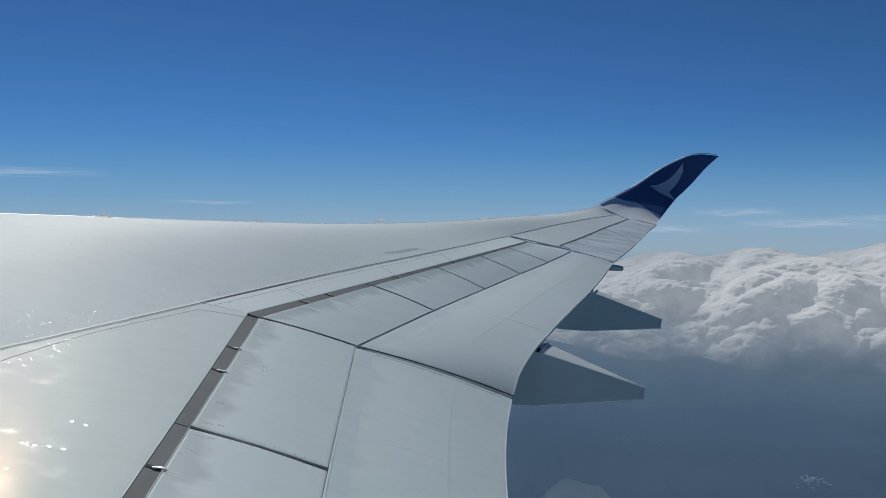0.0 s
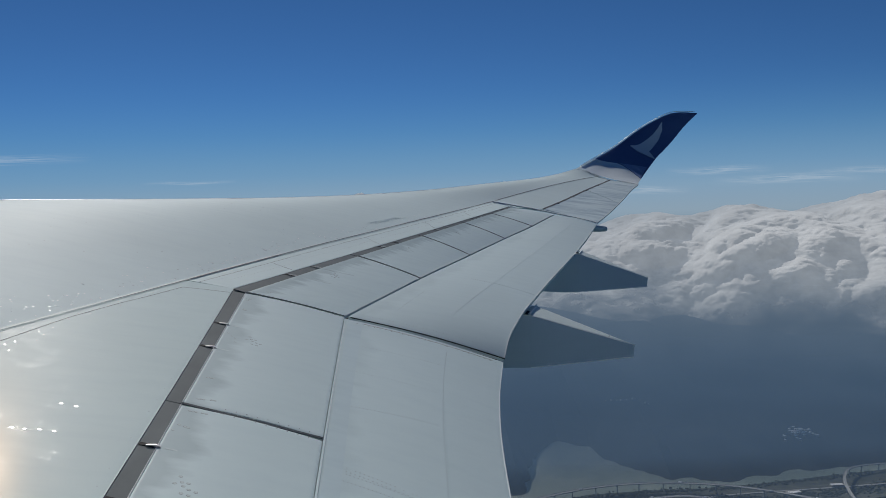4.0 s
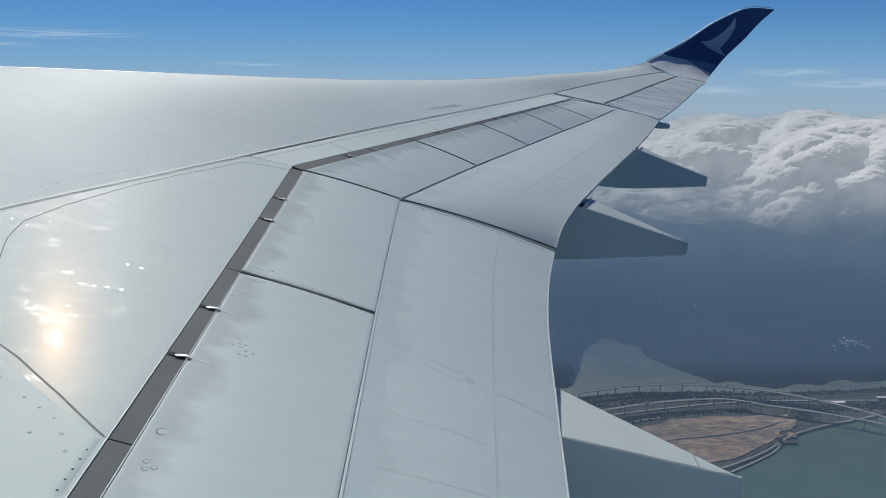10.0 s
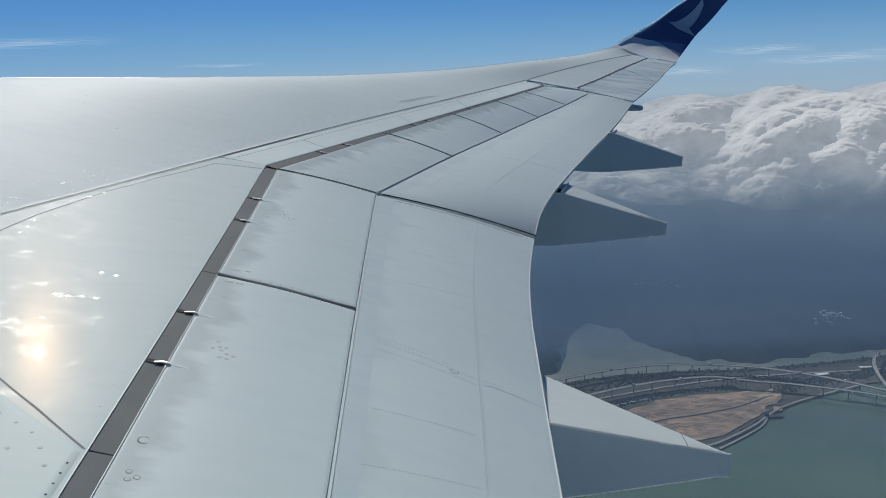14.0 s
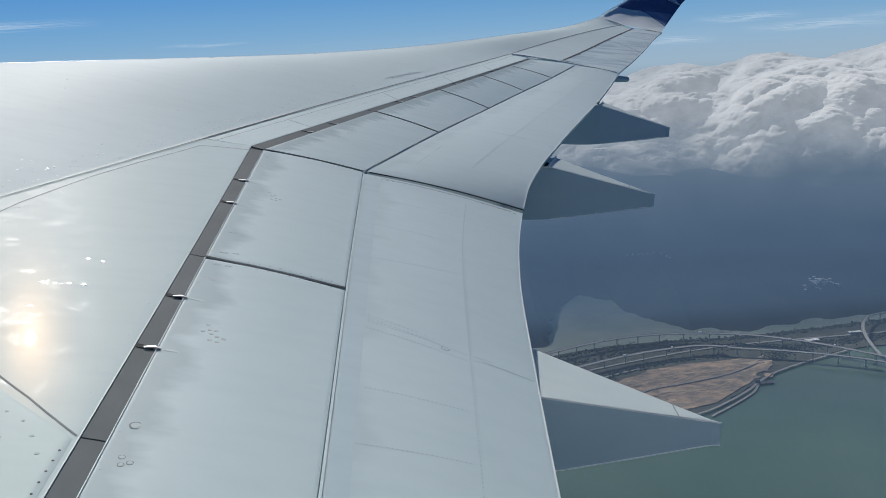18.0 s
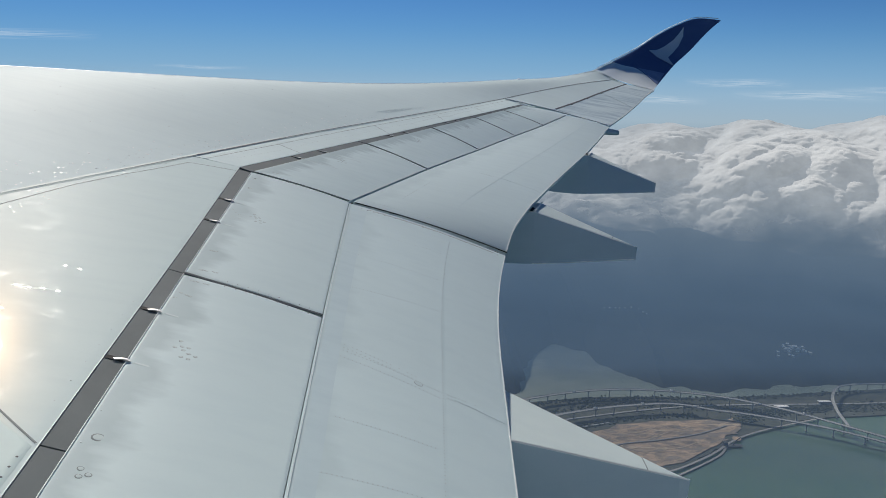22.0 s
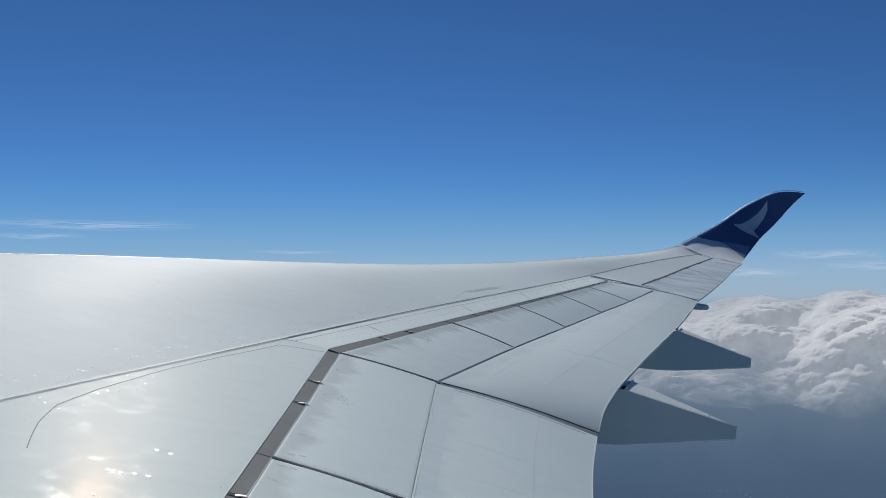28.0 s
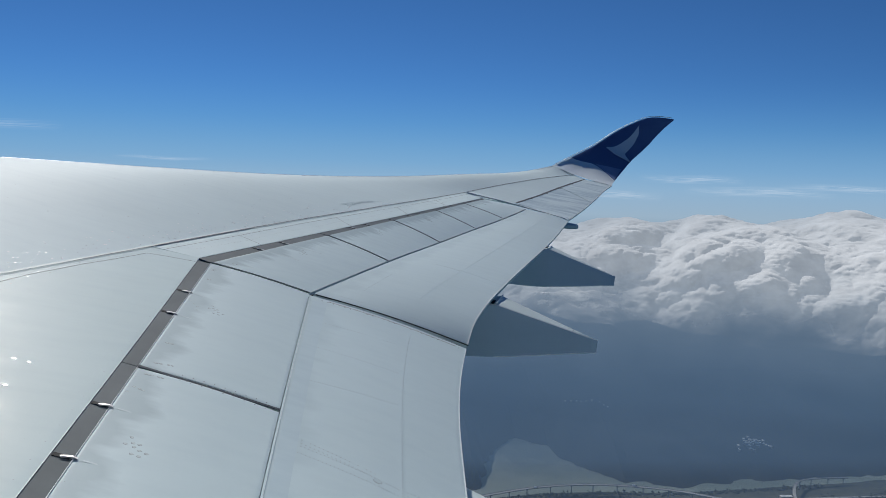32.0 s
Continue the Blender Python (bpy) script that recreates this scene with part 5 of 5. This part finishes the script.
l.new(tl.outputs["Emission"], ms.inputs[2])
l.new(ms.outputs["Shader"], n["Material Output"].inputs["Surface"])
CIRRUS = m
for i, (az, el, wide, tall) in enumerate(((-23.0, 2.6, 13.0, 0.7), (-26.0, 1.9, 6.0, 0.4), (22.0, 0.75, 6.5, 0.6), (26.0, 0.1, 9.0, 0.7), (17.5, -0.35, 6.0, 0.6), (31.0, 0.45, 8.0, 0.5), (-11.0, 1.0, 6.0, 0.25))):
    verts, uvs = [], []
    for j in range(13):
        a = radians(az + wide * (j / 12 - 0.5))
        for k, e in enumerate((el - tall / 2, el + tall / 2)):
            d = 4580 + 40 * k
            e_ = radians(e + 0.04 * math.sin(j * 0.7 + i))
            verts.append((d * math.sin(a), d * math.cos(a), d * math.tan(e_)))
            uvs.append((j / 12, k))
    faces = [(2 * j, 2 * j + 2, 2 * j + 3, 2 * j + 1) for j in range(12)]
    tagged(obj("cirrus_streak", verts, faces, CIRRUS, uvs=uvs), "thin white wisp of cirrus high above the horizon", "cloud", group="cirrus streaks", kind="stuff")

# ---- small parts of the wing ----
def spot(panel, u, v, lift=0.0):
    """A point on a panel, u along its span and v along its chord, and the normal there."""
    e0, e1, crown, base = EDGES[panel.name]
    f = lambda q, w: e0(q) + (e1(q) - e0(q)) * w  # noqa: E731
    p = f(u, v)
    nrm = np.cross(f(u, v + 0.01) - p, f(u + 0.01, v) - p)
    nrm /= np.linalg.norm(nrm)
    if nrm[2] < 0:
        nrm = -nrm
    return p + nrm * (crown * math.sin(math.pi * min(max(v, 0), 1)) + base + lift), nrm


def disc_mesh(items, sides=8):
    """Low flat caps: (place, normal, radius, height, stretch)."""
    verts, faces = [], []
    for p, nrm, r, h, st in items:
        x = np.cross(nrm, (0, 1, 0))
        x /= np.linalg.norm(x)
        y = np.cross(nrm, x)
        o = len(verts)
        for rr, hh in ((r, -0.002), (r, h * 0.6), (r * 0.75, h)):
            verts += [p + x * rr * st * math.cos(2 * math.pi * q / sides) + y * rr * math.sin(2 * math.pi * q / sides) + nrm * hh for q in range(sides)]
        for k in (0, 1):
            faces += [(o + k * sides + q, o + k * sides + (q + 1) % sides, o + (k + 1) * sides + (q + 1) % sides, o + (k + 1) * sides + q) for q in range(sides)]
        faces.append(tuple(o + 2 * sides + q for q in range(sides)))
    return verts, faces


def caps(name, panel, places, r, mat, label="", h=0.002, stretch=1.0, sides=8):
    for i, (u, v) in enumerate(places):
        obj(name, *disc_mesh([(*spot(panel, u, v), r, h, stretch)], sides), mat, panel, label if i == 0 else "", smooth=False)


rows_rng = random.Random(11)


def rivet_row(panel, a, b, count, r=0.0045, mat=None, miss=0.15, double=0.0):
    places = []
    for i in range(count):
        if rows_rng.random() < miss:
            continue
        f = i / (count - 1)
        u, v = a[0] + (b[0] - a[0]) * f, a[1] + (b[1] - a[1]) * f
        places.append((u, v))
        if double:
            places.append((u + double, v + 0.004))
    items = [(*spot(panel, u, v), r, 0.002, 1.0) for u, v in places]
    return tagged(obj("rivet_strip", *disc_mesh(items, 6), mat or RIVET, panel, smooth=False), kind="stuff")


def drawn(name, panel, uvs, width, mat, label="", lift=0.0006, steps=10):
    pts = []
    for (u0, v0), (u1, v1) in zip(uvs, uvs[1:]):
        pts += [spot(panel, u0 + (u1 - u0) * q / steps, v0 + (v1 - v0) * q / steps, 0.001)[0] for q in range(steps)]
    pts.append(spot(panel, *uvs[-1], 0.001)[0])
    return ribbon(name, pts, width, mat, panel, lift, label=label)


# sealant line along the rear spar, pale strip and dark edge
ribbon("spar_strip", [SPAR(y) + (0.0, 0, 0.004) for y in np.linspace(1.0, 11.0, 40)], 0.03, STRIP, skin, 0.001, label="broad dull sealant strip")
ribbon("spar_line", [SPAR(y) + (0.03, 0, 0.003) for y in np.linspace(8.0, 20.6, 60)], 0.008, LINE, skin, 0.001, label="dark joint line along the rear spar")
ribbon("spar_line", [SPAR(y) + (0.03, 0, 0.003) for y in np.linspace(1.0, 8.0, 30)], 0.008, STRIP, skin, 0.001)
ribbon("spar_rim", [SPAR(y) + (-0.022, 0, 0.006) for y in np.linspace(10.5, 20.6, 50)], 0.010, BRIGHT, skin, 0.001)
ribbon("spar_line", [SPAR(y) + (0.0, 0, 0.004) for y in np.linspace(20.6, 27.8, 20)], 0.022, LINE, skin, 0.002)
ribbon("spar_line", [SPAR(y) + (0.02, 0, 0.004) for y in np.linspace(9.2, 20.6, 50)], 0.012, LINE, skin, 0.0008)

# joints of the fixed rear panels
drawn("panel_joint", REAR_IN, [(0.55, 0.40), (0.60, 0.27), (0.642, 0.18), (0.70, 0.135), (0.80, 0.105), (0.87, 0.13), (0.968, 0.245)], 0.007, LINE)
drawn("panel_joint", REAR_IN, [(0.968, 0.245), (0.974, 0.6), (0.978, 0.99)], 0.006, LINE)
drawn("panel_joint", REAR_OUT, [(0.0, 0.28), (0.12, 0.30), (0.3, 0.28), (0.6, 0.3), (0.98, 0.3)], 0.005, LINE)
for u in (0.114, 0.346, 0.56, 0.76):
    drawn("panel_joint", REAR_OUT, [(u + 0.01, 0.3), (u, 0.98)], 0.006, LINE)
drawn("fillet_joint", REAR_IN, [(0.48, 0.45), (0.422, 0.75), (0.39, 0.88), (0.358, 0.995)], 0.01, LINE)

# wing root fillet panel, bright, with fasteners
e0_, e1_ = EDGES[REAR_IN.name][:2]
fil = patch("root_fillet", lambda s: (lambda u, v: e0_(u) + (e1_(u) - e0_(u)) * v)(0.02 + 0.452 * s, 0.02 + 0.43 * s), lambda s: (lambda u, v: e0_(u) + (e1_(u) - e0_(u)) * v)(0.02 + 0.335 * s, 0.992), FILLET, wing, 14, 8, 0.004, 0.0, lift=0.006, label="pale glossy wing root fillet panel")
caps("fastener", fil, [(0.97, 0.15), (0.972, 0.22), (0.968, 0.3), (0.973, 0.42), (0.97, 0.55), (0.968, 0.68), (0.97, 0.75), (0.972, 0.82)], 0.008, STRIP, "round fasteners along the fillet edge")
caps("fastener", fil, [(0.955, 0.88), (0.92, 0.80), (0.9, 0.62), (0.93, 0.93)], 0.011, STRIP, "larger round fastener caps")
caps("fastener", fil, [(0.7 + 0.026 * i, 0.985) for i in range(11)], 0.006, SEAL)
caps("fastener", REAR_IN, [(0.40 + 0.0245 * i, 0.975) for i in range(23)], 0.004, RIVET)
caps("fastener", REAR_OUT, [(0.02 + 0.024 * i, 0.95) for i in range(40)], 0.004, RIVET)

# polished fasteners that catch the sun
caps("polished_fastener", REAR_IN, [(0.542, 0.735), (0.542, 0.775), (0.54, 0.70), (0.54, 0.665), (0.588, 0.755), (0.59, 0.705), (0.5, 0.71)], 0.011, METAL, "polished round fasteners glinting", stretch=1.3, sides=12)
caps("polished_fastener", REAR_IN, [(0.752 + 0.02 * i, 0.09 + 0.012 * (i % 3)) for i in range(8)] + [(0.60 + 0.017 * i, 0.22 + 0.03 * (i % 2)) for i in range(9)], 0.006, METAL)
speck = random.Random(8)
caps("fastener", REAR_IN, [(0.62 + 0.34 * speck.random(), 0.04 + 0.15 * speck.random()) for _ in range(26)], 0.006, METAL)
items = []
for i in range(150):
    y, v = speck.uniform(5.5, 14), (speck.uniform(0.35, 0.99) if i % 3 == 0 else 1 - 0.07 * speck.random() ** 1.5)
    l, s = LE(y), SPAR(y)
    c = np.linalg.norm(s - l)
    items.append((l + (s - l) * v + np.array([0, 0, 0.055 * c ** 0.8 * math.sin(math.pi * v) * (1 - 0.45 * v)]), np.array([0.15, -0.1, 0.98]), speck.uniform(0.003, 0.008), 0.003, 1.2))
tagged(obj("skin_fastener", *disc_mesh(items), RIVET, skin, smooth=False), kind="stuff")
items = []
for i in range(170):
    y, v = speck.uniform(6.0, 16.5), 1 - 0.012 - 0.09 * speck.random() ** 1.3
    l, s = LE(y), SPAR(y)
    c = np.linalg.norm(s - l)
    items.append((l + (s - l) * v + np.array([0, 0, 0.055 * c ** 0.8 * math.sin(math.pi * v) * (1 - 0.45 * v)]), np.array([0.15, -0.1, 0.98]), speck.uniform(0.004, 0.009), 0.003, 1.2))
tagged(obj("paint_chip", *disc_mesh(items), EDGE, skin, "small pale chips and fasteners beside the spar", smooth=False), kind="stuff")

# placard of small unreadable writing on the skin
for i in range(3):
    for j in range(14):
        if (i * 5 + j * 3) % 7 == 0:
            continue
        y = 14.3 + 0.085 * j
        l, s = LE(y), SPAR(y)
        v = 0.925 - 0.013 * i
        c = np.linalg.norm(s - l)
        p = l + (s - l) * v + np.array([0, 0, 0.055 * c ** 0.8 * math.sin(math.pi * v) * (1 - 0.45 * v) + 0.003])
        ribbon("placard_bar", [p, p + np.array([0.024, 0.055, 0.003])], 0.02, FAINT, skin, 0.001)


# hinge brackets in the seal band
def bracket(y, front, rear, tail):
    a, b = front(y), rear(y)
    slot = ribbon("hinge_slot", [a + (b - a) * 0.1, a + (b - a) * 0.9], 0.04 if y < 8.9 else 0.018, GAP, wing, 0.002, label="dark slot in the seal band")
    d = tail(y) - b
    d = d / np.linalg.norm(d)
    c_ = (a + b) / 2
    ribbon("hinge_arm", [c_ + (b - a) * f_ + np.array([0, -0.02 * (1 - 2 * f_) ** 2, 0.004 + 0.010 * f_]) for f_ in (0.0, 0.1, 0.2, 0.3, 0.42, 0.5)] + [b + d * 0.025 + (0, 0, 0.006)], 0.016 if y < 8.9 else 0.009, METAL, slot, 0.004 if y < 8.9 else 0.002, label="bare metal spoiler hinge arm")
    ribbon("dirt_trail", [b + d * q + np.array([0, -0.01 * q, 0.003 + 0.02 * q]) for q in np.linspace(0.05, 0.42, 6)], 0.016, TRAIL, slot, 0.0006)


for y in (7.72, 7.02, 5.04, 4.35):
    bracket(y, BI, HI, SI)
for a, b in zip(OUT_CUTS, OUT_CUTS[1:]):
    for f in (0.38, 0.6):
        bracket(a + (b - a) * f, BO, HO, SO)

# pale rims along the seal band and panel edges, edge highlights put into colour
ribbon("edge_rim", [BI(y) + (0.002, 0, 0.0008) for y in np.linspace(1, 9.0, 30)], 0.004, BRIGHT, wing, 0.003)
ribbon("edge_rim", [HI(y) + (0.004, 0, 0.0008) for y in np.linspace(1, 8.95, 30)], 0.004, BRIGHT, wing, 0.003)
ribbon("edge_rim", [SI(y) + (0.017, 0, 0.0) for y in np.linspace(1, 8.88, 30)], 0.003, BRIGHT, wing, 0.0008)
ribbon("edge_rim", [SO(y) + (-0.004, 0, 0.0008) for y in np.linspace(9.0, 19.2, 40)], 0.010, BRIGHT, wing, 0.003)
ribbon("edge_rim", [TI(y) + (-0.003, 0, 0.0008) for y in np.linspace(1, 8.9, 40)], 0.008, BRIGHT, wing, 0.004)
ribbon("edge_rim", [TO(y) + (-0.003, 0, 0.0008) for y in np.linspace(9.03, 19.05, 60)], 0.014, BRIGHT, wing, 0.004)
ribbon("edge_rim", [AIL_T(y) + (-0.003, 0, 0.0008) for y in np.linspace(19.3, 27.2, 40)], 0.02, BRIGHT, wing, 0.004)
ribbon("nose_rim", [LE(y) + (0.0, 0, 0.004) for y in np.linspace(6, 27.9, 80)], 0.03, WHITE, wing, 0.0015)

# raised strip at the end of the flap
p0, p1 = np.array([3.08, 20.05, -0.385]), np.array([5.22, 19.16, -0.90])
mid = HO(19.62) + (0.12, 0.12, 0.03)
ribbon("flap_end_strip", [p0, mid, AIL_H(20.25) + (-0.3, -0.28, 0.03), p1 + (-0.25, 0.08, 0.07), p1], 0.11, BRIGHT, wing, 0.014, label="pale raised strip at the flap end")
for f in (0.15, 0.35, 0.55, 0.75):
    p = AIL_H(20.3 + 7 * f)
    ribbon("aileron_hinge", [p + (-0.05, 0.02, 0.008), p + (0.06, -0.03, 0.0)], 0.05, LINE, wing, 0.008)
ribbon("aileron_gap", [AIL_H(y) + (0, 0, 0.004) for y in np.linspace(20.3, 27.35, 30)], 0.045, SEAL, wing, 0.004, label="dark gap ahead of the ailerons")

# caps, bolts and rings on the spoilers
CLUSTER = [(-0.035, -0.075), (-0.05, -0.01), (-0.015, -0.03), (0.02, -0.03), (0.0, 0.0), (0.035, 0.02), (0.075, 0.03), (0.045, 0.065), (0.005, 0.06)]


def cluster(panel, u, v, size=1.0):
    e0, e1 = EDGES[panel.name][:2]
    span, chord = np.linalg.norm(e0(1.0) - e0(0.0)), np.linalg.norm(e1(0.5) - e0(0.5))
    at = [(u - b * size / span * 1.4, v + a * size / chord) for a, b in CLUSTER]
    caps("cap_ring", panel, at, 0.0115 * size, LINE, "nine round drain caps in a cluster", 0.0008, 1.0, 12)
    caps("cap", panel, at, 0.0095 * size, STRIP, "", 0.0014, 1.0, 12)


cluster(SPOILERS[1], 0.658, 0.255)
cluster(SPOILERS[2], 0.512, 0.27)
cluster(SPOILERS[3], 0.547, 0.26)
cluster(SPOILERS[4], 0.525, 0.26)
cluster(SPOILERS[5], 0.52, 0.26)
for sp, at, r in [(1, [(0.34, 0.095)], 0.032), (1, [(0.262, 0.10), (0.245, 0.11), (0.252, 0.145)], 0.016), (1, [(0.976, 0.08), (0.976, 0.10), (0.977, 0.12), (0.978, 0.165), (0.978, 0.19)], 0.010), (1, [(0.896, 0.10), (0.893, 0.125), (0.90, 0.06), (0.87, 0.04)], 0.011), (2, [(0.036, 0.09), (0.037, 0.11), (0.038, 0.13), (0.043, 0.18), (0.044, 0.205)], 0.010), (2, [(0.174, 0.08), (0.174, 0.10), (0.175, 0.12)], 0.012), (2, [(0.52, 0.09), (0.474, 0.14), (0.505, 0.125), (0.54, 0.05)], 0.009), (2, [(0.93, 0.05), (0.93, 0.065), (0.935, 0.08), (0.915, 0.055), (0.915, 0.075)], 0.010), (2, [(0.80, 0.08)], 0.022), (3, [(0.06, 0.13), (0.06, 0.17)], 0.012)]:
    caps("bolt_ring", SPOILERS[sp], at, r, LINE, "", 0.0009, 1.0, 12)
    caps("bolt", SPOILERS[sp], at, r * 0.75, STRIP, "", 0.0016, 1.0, 12)
for sp in (1, 2):
    caps("bolt", SPOILERS[sp], [(0.05 + 0.09 * i, 0.035) for i in range(11)], 0.004, RIVET)
    for e in (0.992, 0.008):
        caps("bolt", SPOILERS[sp], [(e, 0.3 + 0.075 * i) for i in range(9)], 0.004, LINE)
# rivets and joints of the flaps
verts = [spot(INNER_FLAP, 0.03 + 0.95 * u, v, 0.0007)[0] for u in np.linspace(0, 1, 30) for v in (0.025, 0.055, 0.085, 0.112)]
faces = [(i * 4 + q, i * 4 + q + 1, i * 4 + q + 5, i * 4 + q + 4) for i in range(29) for q in range(3)]
obj("front_band", verts, faces, RUBBED, INNER_FLAP, "rubbed darker band along the flap front")
rivet_row(INNER_FLAP, (0.965, 0.64), (0.30, 0.645), 150, 0.0042, None, 0.08)
rivet_row(INNER_FLAP, (0.80, 0.652), (0.42, 0.656), 80, 0.003, FAINT, 0.2)
for (a, b, k) in [((0.9, 0.13), (0.91, 0.6), 22), ((0.81, 0.12), (0.815, 0.6), 22), ((0.712, 0.12), (0.726, 0.61), 24), ((0.572, 0.13), (0.558, 0.62), 26), ((0.56, 0.12), (0.548, 0.62), 26), ((0.468, 0.14), (0.472, 0.6), 24), ((0.40, 0.12), (0.41, 0.6), 24)]:
    rivet_row(INNER_FLAP, a, b, k, 0.0045, None, 0.08)
for d in (0.0, 0.006):
    rivet_row(INNER_FLAP, (0.577 + d, 0.13), (0.562 + d, 0.5), 18, 0.005, None, 0.1)
    rivet_row(INNER_FLAP, (0.553 + d, 0.67), (0.555 + d, 0.82), 9, 0.005, None, 0.1)
drawn("flap_joint", INNER_FLAP, [(0.555, 0.70), (0.553, 0.99)], 0.004, FAINT)
caps("access_ring", INNER_FLAP, [(0.558, 0.515)], 0.03, LINE, "small round access cover", 0.0012, 1.0, 16)
caps("access_cover", INNER_FLAP, [(0.558, 0.515)], 0.027, FLAP, "", 0.002, 1.0, 16)
rivet_row(INNER_FLAP, (0.9885, 0.08), (0.9885, 0.95), 26, 0.006, SEAL, 0.2)
drawn("sealant_line", INNER_FLAP, [(0.992, 0.12), (0.9915, 0.5), (0.991, 0.93)], 0.012, STAIN, "ragged sealant along the flap end")
drawn("flap_joint", OUTER_FLAP, [(0.07, 0.56), (0.32, 0.58), (0.594, 0.57), (0.98, 0.56)], 0.0025, FAINT)
drawn("flap_joint", OUTER_FLAP, [(0.265, 0.57), (0.25, 0.98)], 0.005, FAINT)
rivet_row(OUTER_FLAP, (0.012, 0.1), (0.012, 0.95), 40, 0.005, None, 0.2)
rivet_row(OUTER_FLAP, (0.27, 0.3), (0.262, 0.56), 16, 0.006, None, 0.2)
rivet_row(OUTER_FLAP, (0.05, 0.2), (0.15, 0.18), 30, 0.005, None, 0.3)
# navigation lamp on the nose near the tip
lamp_at = LE(23.6) + np.array([0.02, 0, 0.02])
obj("navigation_lamp", *disc_mesh([(lamp_at, np.array([0, 0, 1.0]), 0.025, 0.012, 1.6)], 14), LENS, wing, "small clear lamp on the wing nose")

# dark strip that puts the shade of the outer flap's inboard end into colour
ribbon("flap_end_shade", [SO(9.04) + (TO(9.04) - SO(9.04)) * q + np.array([0.02, -0.012, -0.022 + 0.03 * math.sin(math.pi * q)]) for q in np.linspace(0.01, 0.99, 16)], 0.010, GAP, wing, 0.004, (0, -1, 0.1), label="dark strip for the shade on the flap end")

# rows of fine rivets on the fixed panels ahead of the spoilers
rivet_row(REAR_OUT, (0.02, 0.16), (0.95, 0.18), 150, 0.006, FAINT, 0.2)
rivet_row(REAR_OUT, (0.02, 0.42), (0.95, 0.44), 150, 0.005, FAINT, 0.25)
for i in range(11):
    a, b = 0.03 + 0.083 * i, 0.03 + 0.083 * (i + 1)
    rivet_row(REAR_OUT, (a, 0.56 + 0.08 * (i % 2)), (b, 0.64 - 0.08 * (i % 2)), 16, 0.006, RIVET, 0.1)
